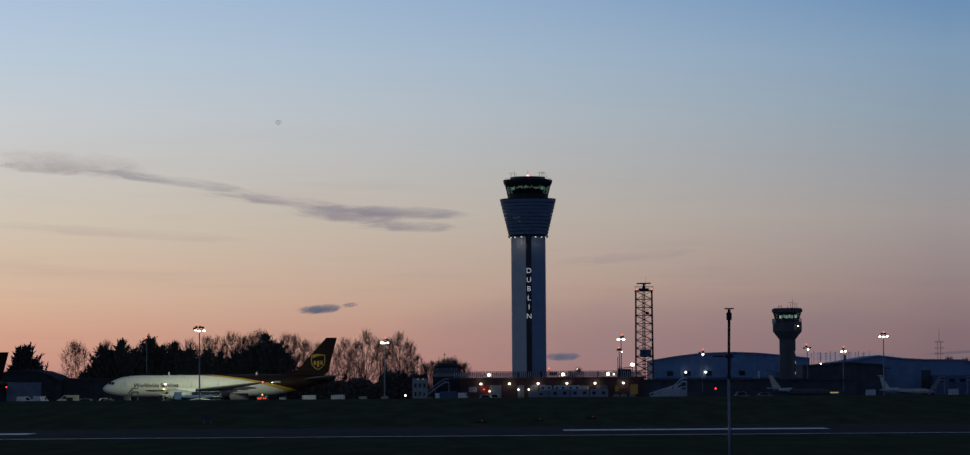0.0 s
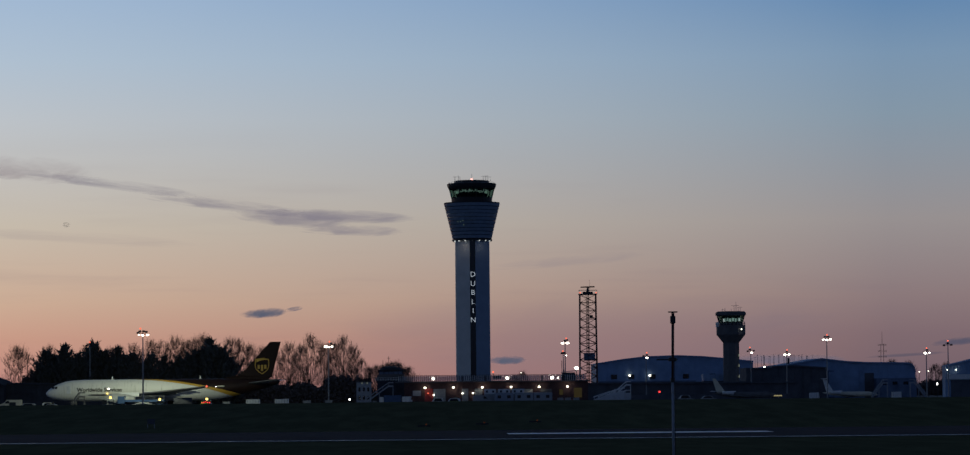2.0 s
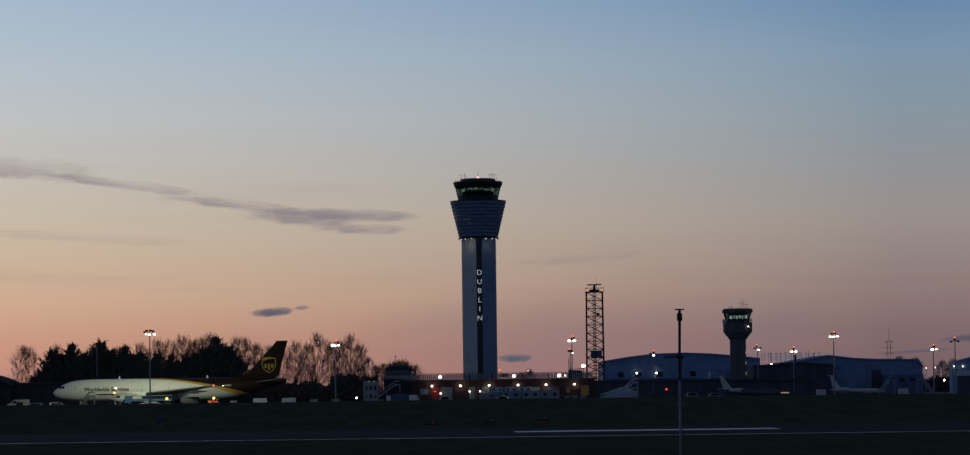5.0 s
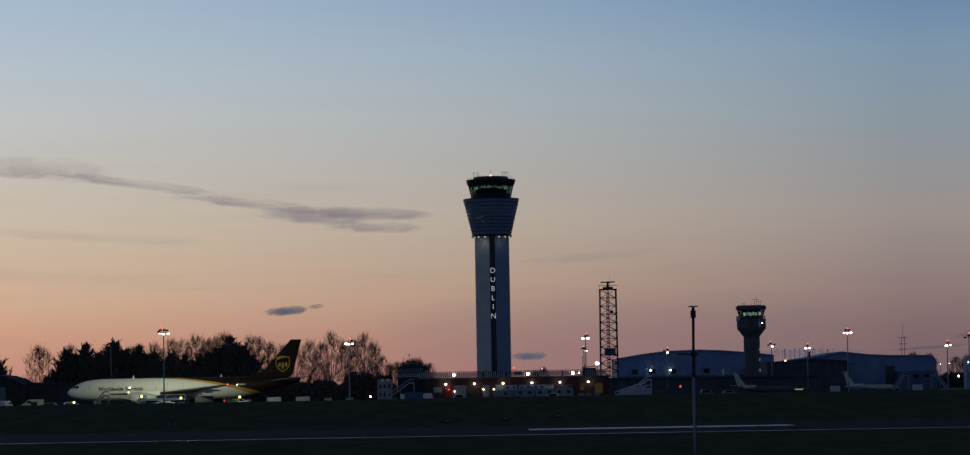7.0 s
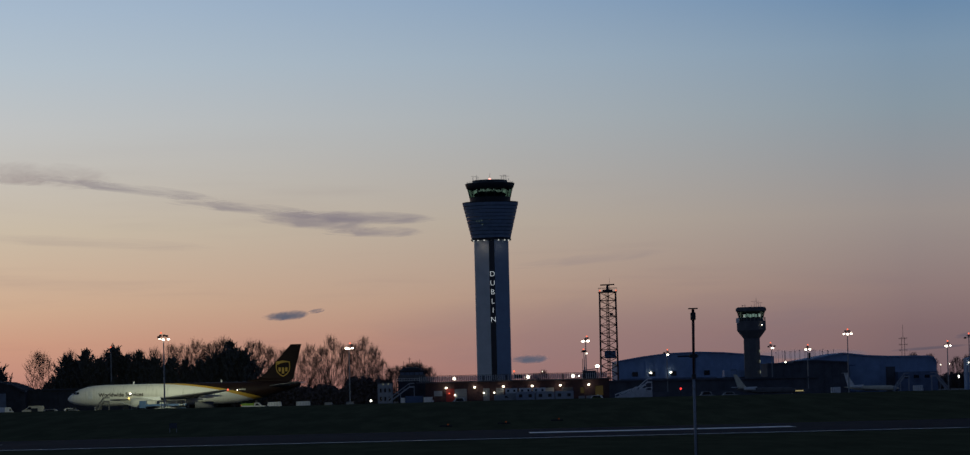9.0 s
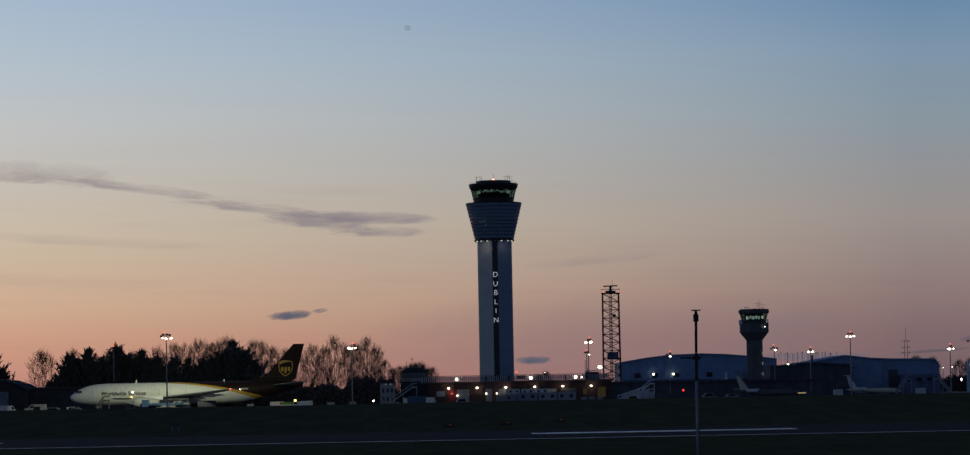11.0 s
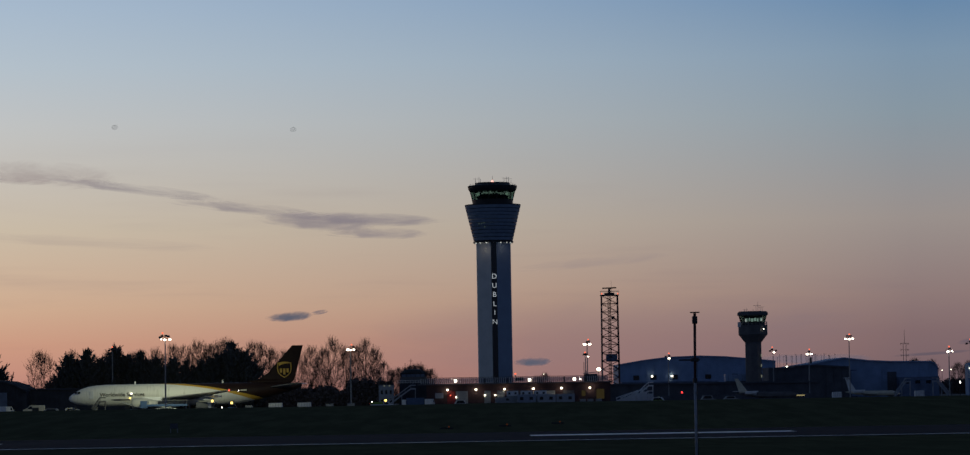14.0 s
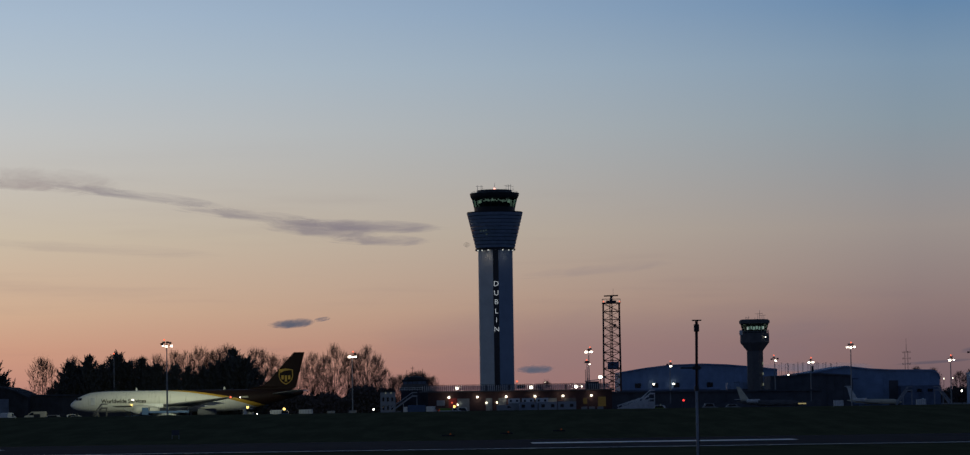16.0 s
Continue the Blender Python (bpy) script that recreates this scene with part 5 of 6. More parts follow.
def flood(name, eye, target, watts, cone, colour=(1.0, 0.93, 0.72)):
    d = bpy.data.lights.new(name, "SPOT")
    d.energy, d.color, d.spot_size, d.spot_blend, d.shadow_soft_size = watts, colour, radians(cone), 1.0, 0.6
    ob = new(name, d)
    ob.matrix_basis = look(eye, target)
    return ob


flood("apron_flood_light", (-64.5, 690.7, 16.6), (-80.0, 727, 4.0), 14500, 100, (0.92, 1.0, 0.66))
flood("apron_flood_light", (-63.5, 690.7, 16.6), (-54.0, 727, 4.0), 10500, 100, (0.92, 1.0, 0.66))
for sx in (-4.6, 4.6):
    flood("tower_downlight", (16.95 + sx, 1194.6, 61.5), (16.95 + sx * 0.85, 1198.8, 44.0), 90, 175, (1.0, 0.86, 0.66))
for lx in (-1.4, 6.2, 13.9, 21.6, 29.1, 36.7):
    d = bpy.data.lights.new("pier_lamp_light", "POINT")
    d.energy, d.color, d.shadow_soft_size = 30, (1.0, 0.9, 0.68), 0.3
    new("pier_lamp_light", d).location = (lx, 818.6, 4.5)


# ---- ground vehicles and equipment ----
def wheels(t, xs, half, r=0.34):
    for x in xs:
        for s in (-1, 1):
            part("wheel", rod(bmesh.new(), (x, s * half - 0.11, r), (x, s * half + 0.11, r), r, seg=14), "tyre", t)


def car(name, label, mat, m, length=4.4, height=1.5, tail=(), head=(), group=""):
    t = thing(name, label, "car", m, group)
    L = length / 2
    prof = [(-L, 0.35), (-L, 0.85), (-L + 0.25, 0.95), (-L + 0.9, height - 0.06), (-L + 1.3, height), (0.55, height), (1.0, height - 0.1), (L - 1.1, 1.0), (L - 0.15, 0.82), (L, 0.6), (L, 0.35)]
    part("body", prism(prof, -0.85, 0.85), mat, t)
    win = [(-L + 0.75, 1.0), (-L + 1.15, height - 0.12), (0.5, height - 0.12), (0.95, 1.02)]
    for s in (-1, 1):
        part("side_window", prism(win, s * 0.86 - 0.015, s * 0.86 + 0.015), "carglass", t)
    wheels(t, (-L + 0.85, L - 0.85), 0.8)
    for y in tail:
        part("tail_light", boxed((-L - 0.03, y, 0.85), (0.1, 0.34, 0.26), bevel=0.03), "taillamp", t, "red tail light")
    for y in head:
        part("headlight", boxed((L + 0.02, y, 0.68), (0.1, 0.34, 0.26), bevel=0.03), "headlamp", t, "white headlight")
    return t


def van(label, mat, m, length=5.2, height=2.2, group="parked vans"):
    t = thing("van", label, "van", m, group)
    L = length / 2
    prof = [(-L, 0.4), (-L, height - 0.15), (-L + 0.2, height), (L - 1.7, height), (L - 0.9, height - 0.75), (L - 0.1, height - 1.05), (L, 0.9), (L, 0.4)]
    part("body", prism(prof, -0.95, 0.95), mat, t)
    for s in (-1, 1):
        part("cab_window", prism([(L - 2.2, height - 0.85), (L - 2.2, height - 0.25), (L - 1.75, height - 0.25), (L - 1.1, height - 0.82)], s * 0.96 - 0.015, s * 0.96 + 0.015), "carglass", t)
    wheels(t, (-L + 0.9, L - 0.9), 0.88)
    return t


def stairs(label, m, run=5.0, rise=4.2, mat="white", closed=False):
    t = thing("passenger_stairs", label, "stairs", m, "mobile aircraft stairs")
    n = 16
    first = None
    for i in range(n):
        c = (run * (i + 0.5) / n, 0, 0.7 + rise * (i + 0.5) / n)
        if first is None:
            first = part("step", boxed((0, 0, 0), (0.34, 1.6, 0.08)), mat, t)
            first.location = c
        else:
            share("step", first, t, Matrix.Translation(c))
    for s in (-0.85, 0.85):
        part("stringer", prism([(-0.2, 0.45), (run, rise + 0.45), (run + 1.3, rise + 0.45), (run + 1.3, rise + 0.85), (run, rise + 0.85), (-0.2, 0.9)], s - 0.05, s + 0.05), mat, t)
        part("handrail", prism([(-0.2, 1.45), (run, rise + 1.45), (run + 1.3, rise + 1.45), (run + 1.3, rise + 1.7), (run, rise + 1.7), (-0.2, 1.75)], s - 0.05, s + 0.05), mat, t)
        for k in range(5):
            u = run * k / 4
            part("baluster", boxed((u, s, 0.9 + rise * k / 4 + 0.35), (0.07, 0.07, 0.9)), mat, t)
        if closed:
            part("side_panel", prism([(0.3, 0.72), (run, rise + 0.5), (run + 1.1, rise + 0.5), (run + 1.1, 0.72)], s * 0.94 - 0.02, s * 0.94 + 0.02), mat, t, "pale closed side panel")
    part("landing", boxed((run + 0.65, 0, rise + 0.6), (1.3, 1.6, 0.12)), mat, t)
    part("chassis", boxed((run * 0.55, 0, 0.55), (run + 1.8, 1.7, 0.3)), "dark", t)
    for x in (run * 0.6, run + 1.2):
        for s in (-0.6, 0.6):
            part("strut", rod(bmesh.new(), (x, s, 0.6), (x, s, rise * min(1, x / run) + 0.5), 0.08), mat, t)
    wheels(t, (0.4, run + 0.9), 0.75)
    return t


def container(label, m, size=(3.2, 2.2, 1.65), mat="white"):
    t = thing("cargo_container", label, "container", m, "cargo containers on dollies")
    w, d, h = size
    part("shell", prism([(-w / 2, 0.55), (-w / 2, h + 0.5), (w / 2 - 0.1, h + 0.55), (w / 2, 0.55)], -d / 2, d / 2), mat, t)
    for k in range(5):
        part("rib", boxed((-w / 2 + w * (k + 0.5) / 5, -d / 2 - 0.02, 0.55 + h / 2), (0.06, 0.04, h - 0.2)), "steel", t)
    part("dolly", boxed((0, 0, 0.42), (w + 0.2, d, 0.16)), "dark", t)
    wheels(t, (-w / 2 + 0.4, w / 2 - 0.4), d / 2 - 0.2, 0.25)
    return t


def beacon(t, p):
    """An amber lamp that shows through one side of its turning hood."""
    hood = part("beacon_hood", loft(bmesh.new(), [[(0.33 * math.cos(radians(a)), 0.33 * math.sin(radians(a)), z) for a in range(-20, 201, 20)] + [(0.28 * math.cos(radians(a)), 0.28 * math.sin(radians(a)), z) for a in range(200, -21, -20)] for z in (-0.28, 0.30)]), "dark", t)
    hood.location = p
    b = part("beacon_lamp", turned([(0.08, -0.26), (0.26, -0.2), (0.26, 0.2), (0.08, 0.26)], 12), "amber", t, "amber warning lamp", True)
    b.location = p
    return hood


def build_vehicles():
    made = {}
    # by the nose and left of the freighter
    van("white van parked beside the stand", "white", Matrix.Translation((-106.8, 712, 0)) @ Matrix.Rotation(radians(8), 4, "Z"), 4.4, 2.35)
    van("white van parked nose on beside the stand", "white", Matrix.Translation((-103.5, 713, 0)) @ Matrix.Rotation(radians(70), 4, "Z"), 4.4, 2.4)
    v = van("dull cream van with a dark side panel parked beside the stand", "cream", Matrix.Translation((-97.1, 712, 0)) @ Matrix.Rotation(radians(180), 4, "Z"), 5.0, 2.6)
    part("side_panel", boxed((-0.5, 0.97, 1.55), (1.5, 0.04, 1.0)), "dark", v)
    car("parked_car", "pale grey parked estate car beside the stand", "steel", Matrix.Translation((-92.5, 711, 0)), 5.0, 1.75, group="parked cars")
    car("parked_car", "white parked car beside the stand", "white", Matrix.Translation((-88.8, 713, 0)) @ Matrix.Rotation(radians(180), 4, "Z"), 4.6, 1.85, group="parked cars")
    made["marshal_car"] = car("marshal_car", "pale grey marshalling car with amber roof beacon", "steel", Matrix.Translation((-87.1, 709, 0)), 4.3)
    made["hood"] = beacon(made["marshal_car"], (0, 0, 1.76))
    part("beacon_base", boxed((0, 0, 1.55), (0.3, 0.3, 0.16)), "dark", made["marshal_car"])
    # loaders beside the fuselage
    ld = thing("cargo_loader", "blue scissor-lift cargo loader beside the aircraft", "loader", Matrix.Translation((-66.5, 716, 0)))
    part("platform", boxed((0, 0, 2.1), (9.5, 3.2, 0.5), bevel=0.05), "blue", ld)
    part("chassis", boxed((0, 0, 0.9), (9.0, 2.8, 0.7), bevel=0.05), "blue", ld)
    for s in (-1.3, 1.3):
        part("scissor_arm", rod(bmesh.new(), (-4, s, 1.0), (3.5, s, 2.1), 0.12), "steel", ld)
        part("scissor_arm", rod(bmesh.new(), (-4, s, 2.1), (3.5, s, 1.0), 0.12), "steel", ld)
    part("front_platform", boxed((-5.4, 0, 2.3), (1.6, 3.0, 1.7), bevel=0.05), "blue", ld)
    part("handrail", rods([((-4.6, -1.6, 3.2), (4.6, -1.6, 3.2))] + [((x, -1.6, 2.3), (x, -1.6, 3.2)) for x in (-4.6, -2.3, 0, 2.3, 4.6)], 0.05, 5), "steel", ld)
    wheels(ld, (-3.5, 3.5), 1.3, 0.45)
    ld2 = thing("belt_loader", "pale blue belt loader raised to the hold", "loader", Matrix.Translation((-74.0, 717, 0)))
    part("body", boxed((0, 0, 0.9), (5.5, 1.8, 0.7), bevel=0.08), "blue", ld2)
    b = part("belt", boxed((0, 0, 0), (7.0, 1.0, 0.3)), "steel", ld2)
    b.matrix_basis = Matrix.Translation((0, 0, 2.0)) @ Matrix.Rotation(radians(16), 4, "Y")
    part("cab", boxed((-2.0, 0.3, 1.7), (1.1, 1.2, 1.2), bevel=0.08), "carglass", ld2)
    wheels(ld2, (-1.9, 1.9), 0.8)
    tank = thing("ground_tank", "rounded dark service tank on a trailer", "tank", Matrix.Translation((-57.6, 715, 0)))
    bm = rod(bmesh.new(), (-2.1, 0, 1.75), (2.1, 0, 1.75), 0.95, seg=20)
    part("tank", bm, "darkclad", tank, "", True)
    part("frame", boxed((0, 0, 0.75), (4.4, 1.6, 0.25)), "dark", tank)
    wheels(tank, (-1.3, 1.3), 0.75)
    made["stairs"] = stairs("pale mobile stairs at the aircraft's forward door", Matrix.Translation((-84.5, 718, 0)), 1.7, 2.5, "concrete")
    for x in (-41.3, -34.6):
        container("white cargo container on a dolly", Matrix.Translation((x, 716, 0)))
    for x, y, s in ((-29.5, 735, 1.0), (-24.6, 742, 1.0), (-47.5, 716, 0.9)):
        container("small grey cargo container on a dolly", Matrix.Translation((x, y, 0)), (1.8 * s, 1.6, 1.2), "steel")
    # by the pier
    stairs("pale mobile stairs beside the watch office", Matrix.Translation((-17.0, 806, 0)), 6.0, 4.4, "pole")
    t = thing("service_truck", "blue-grey canopied service truck", "truck", Matrix.Translation((-9.8, 800, 0)))
    part("body", boxed((0, 0, 1.7), (4.6, 2.2, 1.9), bevel=0.12), "blue", t)
    part("cab", boxed((-2.9, 0, 1.4), (1.1, 2.1, 1.7), bevel=0.15), "white", t)
    wheels(t, (-2.6, 1.4), 0.95, 0.42)
    van("small white van by the pier", "white", Matrix.Translation((-6.0, 800, 0)) @ Matrix.Rotation(radians(80), 4, "Z"), 4.4, 2.3)
    car("parked_car", "dark parked car with pale roof by the pier", "white", Matrix.Translation((2.3, 803, 0)), 4.4, 1.9, group="parked cars")
    van("grey van by the pier", "steel", Matrix.Translation((13.6, 803, 0)), 5.0, 2.4)
    for x in (19.4, 24.6, 29.6):
        c = thing("site_cabin", "grey-white flat-roofed site cabin", "cabin", Matrix.Translation((x, 806, 0)), "site cabins")
        part("shell", boxed((0, 0, 1.75), (4.8, 2.6, 2.6), bevel=0.05), "pole", c)
        for wx in (-1.3, 1.2):
            part("window", boxed((wx, -1.31, 2.0), (0.9, 0.06, 0.8)), "carglass", c)
        part("skid", boxed((0, 0, 0.22), (4.8, 2.2, 0.44)), "dark", c)
    for x, wide in ((15.8, 3.1), (19.5, 3.1), (23.2, 3.2)):
        c = thing("stacked_cabin", "pale upper site cabin stacked behind the lower row", "cabin", Matrix.Translation((x, 810.5, 0)), "stacked site cabins")
        part("shell", boxed((0, 0, 3.40), (wide, 2.4, 1.28), bevel=0.05), "white", c)
        part("lower_shell", boxed((0, 0, 1.38), (wide, 2.4, 2.74), bevel=0.05), "steel", c)
        for wx in (-0.28, 0.25):
            part("window", boxed((wx * wide, -1.21, 3.40), (0.55, 0.06, 0.55)), "carglass", c)
    for x in (34.2, 36.2, 38.4):
        container("small grey container by the pier", Matrix.Translation((x, 806, 0)), (1.6, 1.5, 1.1), "steel")
    # low white dock of stairs between the towers
    for x, r, h in ((45.2, 4.2, 1.5), (46.6, 4.4, 2.0), (48.0, 4.4, 2.4), (49.6, 4.6, 4.2), (50.9, 3.2, 1.8)):
        stairs("pale mobile stairs parked in a row", Matrix.Translation((x, 846 + 0.6 * x - 28, 0)), r, h, closed=h < 3)
    car("parked_car", "pale grey parked service van", "steel", Matrix.Translation((71.0, 850, 0)), 4.6, 1.9, group="parked cars")
    car("parked_car", "pale grey parked car by the barrier", "steel", Matrix.Translation((77.5, 852, 0)), 4.6, 1.6, group="parked cars")
    stairs("tall pale mobile stairs by the hangar", Matrix.Translation((124.0, 858, 0)), 3.0, 4.1, "pole")
    stairs("tall pale mobile stairs by the hangar", Matrix.Translation((138.8, 858, 0)) @ Matrix.Rotation(radians(180), 4, "Z"), 3.0, 4.1, "pole")
    for x in (107.5, 130.6):
        container("pale container by the hangars", Matrix.Translation((x, 857, 0)), (2.6, 2.0, 1.7))
    d = thing("boundary_fence", "long low pale concrete barrier along the apron", "barrier", Matrix.Translation((90, 872, 0)))
    part("barrier", prism([(-36, 0.05), (-36, 2.0), (15, 2.0), (15, 0.05)], -0.2, 0.2), "darkclad", d)
    rl = thing("warning_light_post", "short post with bright red light", "lamp", Matrix.Translation((62.7, 838, 0)))
    part("post", rod(bmesh.new(), (0, 0, 0), (0, 0, 2.6), 0.08), "dark", rl)
    part("lamp", turned([(0.1, 2.6), (0.26, 2.7), (0.26, 3.0), (0.1, 3.15)], 12), "taillamp", rl, "bright red lamp", True)
    rl = thing("warning_light_post", "short post with red light beside the sheds", "lamp", Matrix.Translation((-121.9, 779, 0)))
    part("post", rod(bmesh.new(), (0, 0, 0), (0, 0, 4.42), 0.07), "dark", rl)
    part("lamp", turned([(0.08, 4.42), (0.22, 4.52), (0.22, 4.72), (0.08, 4.82)], 12), "taillamp", rl, "red lamp", True)
    wl = thing("service_light_post", "short post with white light", "lamp", Matrix.Translation((-20.8, 790, 0)))
    part("post", rod(bmesh.new(), (0, 0, 0), (0, 0, 1.6), 0.08), "dark", wl)
    part("lamp", turned([(0.08, 1.5), (0.2, 1.6), (0.2, 1.85), (0.08, 1.95)], 12), "headlamp", wl, "white lamp", True)
    for x, y, z in ((142.6, 860, 4.1),):
        wl = thing("service_light_post", "tall post with bright white light", "lamp", Matrix.Translation((x, y, 0)))
        part("post", rod(bmesh.new(), (0, 0, 0), (0, 0, z), 0.08), "dark", wl)
        part("lamp", turned([(0.06, z), (0.17, z + 0.12), (0.17, z + 0.42), (0.06, z + 0.62)], 12), "headlamp", wl, "white lamp", True)
    lb = thing("lit_marker_board", "low yellow-lit marker board on the apron", "sign", Matrix.Translation((96.4, 849, 0)))
    part("board", boxed((0, 0, 1.5), (2.2, 0.12, 0.32), bevel=0.03), "boardlight", lb, "pale yellow-lit face")
    for lx in (-0.8, 0.8):
        part("leg", boxed((lx, 0.05, 0.68), (0.1, 0.1, 1.36)), "dark", lb)
    gs = thing("runway_sign", "small blue-grey sign board standing in the grass", "sign", Matrix.Translation((-32.9, 362, ground_height(362))))
    part("board", boxed((0, 0, 0.75), (0.9, 0.12, 0.6), bevel=0.03), "darkclad", gs)
    for lx in (-0.4, 0.4):
        part("leg", boxed((lx, 0.0, 0.2), (0.08, 0.08, 0.6)), "steel", gs)
    # runway edge lamps in the grass
    for x, y in ((-0.5, 357), (6.35, 362), (12.8, 368)):
        o = thing("taxiway_light", "small amber taxiway light in the grass", "lamp", Matrix.Translation((x, y, ground_height(y))), "taxiway lights")
        part("stem", rod(bmesh.new(), (0, 0, -0.2), (0, 0, 0.2), 0.06), "dark", o)
        part("base_board", boxed((-0.25, 0.1, 0.12), (1.5, 0.08, 0.16), bevel=0.02), "dark", o)
        part("lamp", turned([(0.04, 0.2), (0.09, 0.23), (0.09, 0.32), (0.04, 0.36)], 8), "dimamber", o, "", True)
    return made


VEHICLES = build_vehicles()


# ---- business jets ----
def build_jet(label, m, length, fin_h, t_tail, fin_mat):
    t = thing("business_jet", label, "aircraft", m, "parked business jets")
    r = length * 0.045
    st = [(0, 0.35, 0.1), (0.06, 0.3, 0.7), (0.16, 0.05, 1.0), (0.6, 0.0, 1.0), (0.82, 0.25, 0.7), (1.0, 0.6, 0.12)]
    cz = r + 0.95
    rings = [[(-length / 2 * 0 + f * length, s * r * math.cos(2 * math.pi * i / 20), cz + o * r * (1 if f > 0.5 else -1) + s * r * math.sin(2 * math.pi * i / 20)) for i in range(20)] for f, o, s in st]
    # without a T tail: dark grey body, its shadow put into the colour
    part("fuselage", loft(bmesh.new(), rings), "concrete" if not t_tail else "cream", t, "", True)
    fx = length * 0.80
    part("fin", prism([(fx - length * 0.05, cz + r * 0.75), (fx + length * 0.01, cz + r * 1.25), (fx + length * 0.15, fin_h), (fx + length * 0.20, fin_h), (fx + length * 0.13, cz + r * 0.6)], -0.12, 0.12), fin_mat, t, "pale swept fin")
    z = fin_h - 0.1 if t_tail else cz + r * 1.2
    for s in (-1, 1):
        part("tailplane", loft(bmesh.new(), [[(fx + length * 0.11, s * 0.1, z), (fx + length * 0.2, s * 0.1, z), (fx + length * 0.2, s * 0.1, z + 0.14), (fx + length * 0.11, s * 0.1, z + 0.14)],
                                             [(fx + length * 0.17, s * 3.0, z), (fx + length * 0.21, s * 3.0, z), (fx + length * 0.21, s * 3.0, z + 0.08), (fx + length * 0.17, s * 3.0, z + 0.08)]]), "white", t)
        bm = rod(bmesh.new(), (length * 0.66, s * (r + 0.7), cz + r * 0.7), (length * 0.83, s * (r + 0.7), cz + r * 0.75), 0.55, 0.42, 14)
        part("engine", bm, "white", t, "", True)
        part("wing", loft(bmesh.new(), [[(length * 0.42, s * 0.5, cz - r * 0.7), (length * 0.62, s * 0.5, cz - r * 0.7), (length * 0.62, s * 0.5, cz - r * 0.5), (length * 0.42, s * 0.5, cz - r * 0.5)],
                                        [(length * 0.60, s * 8.0, cz - r * 0.2), (length * 0.66, s * 8.0, cz - r * 0.2), (length * 0.66, s * 8.0, cz - r * 0.1), (length * 0.60, s * 8.0, cz - r * 0.1)]]), "wing", t)
    for k in range(6):
        part("window", boxed((length * (0.28 + 0.05 * k), -r * 0.98, cz + r * 0.25), (0.34, 0.06, 0.3)), "carglass", t)
    for x in (length * 0.12, length * 0.55):
        part("gear", rod(bmesh.new(), (x, 0, 0.3), (x, 0, cz - r * 0.8), 0.1), "steel", t)
        for s in (-0.8, 0.8):
            part("wheel", rod(bmesh.new(), (x, s - 0.1, 0.3), (x, s + 0.1, 0.3), 0.3, seg=12), "tyre", t)
    return t


def build_jets():
    build_jet("parked business jet with pale cream tail fin", Matrix.Translation((96.6, 850, 0)) @ Matrix.Rotation(radians(165), 4, "Z"), 18.5, 6.4, False, "cream")
    build_jet("parked white business jet with a T tail", Matrix.Translation((128.9, 881.4, 0)) @ Matrix.Rotation(radians(163), 4, "Z"), 16.0, 6.2, True, "white")


build_jets()


# ---- near post beside the runway fence ----
def build_post():
    t = thing("equipment_post", "slim pole, white below and dark red-brown above, with a cross arm", "post", Matrix.Translation((9.5, 120, -0.02)))
    part("lower_pole", rod(bmesh.new(), (0, 0, 0), (0, 0, 4.3), 0.052, seg=14), "pole", t, "pale grey lower pole", True)
    part("upper_pole", rod(bmesh.new(), (0, 0, 4.3), (0.04, 0, 6.95), 0.050, 0.058, 14), "rust", t, "dark red-brown upper pole", True)
    part("collar", rod(bmesh.new(), (0, 0, 4.22), (0, 0, 4.4), 0.085, seg=14), "dark", t)
    part("cap_plate", boxed((0.04, 0, 6.98), (0.36, 0.26, 0.045), bevel=0.01), "dark", t)
    part("clamp_box", boxed((0.03, -0.05, 6.68), (0.2, 0.22, 0.3), bevel=0.03), "dark", t)
    for z in (0.9, 1.9, 2.9, 3.8):
        part("band", rod(bmesh.new(), (0, 0, z), (0, 0, z + 0.05), 0.060, seg=14), "steel", t)
    part("cable", rods([((0.075, -0.02, 0.1), (0.07, -0.02, 2.5)), ((0.07, -0.02, 2.5), (0.085, -0.02, 5.1))], 0.012, 5), "dark", t)
    part("cross_arm", rods([((-0.62, 0, 5.12), (0.2, 0, 5.12))], 0.03, 8), "dark", t)
    part("arm_bracket", boxed((0, 0, 5.12), (0.3, 0.26, 0.14), bevel=0.02), "dark", t)


build_post()


# ---- clouds ----
def cloud(name, label, x, z, sx, sz, tilt, colour, thick, edge, y=4300):
    bm = bmesh.new()
    bmesh.ops.create_uvsphere(bm, u_segments=32, v_segments=16, radius=1.0)
    bmesh.ops.scale(bm, vec=(sx, 60, sz), verts=bm.verts[:])
    o = part(name, bm, cloud_material(name + "_veil", colour, thick, edge))
    o.matrix_basis = Matrix.Translation((x, y, z)) @ Matrix.Rotation(radians(tilt), 4, "Y")
    tagged(o, label, "cloud", kind="structure")
    return o


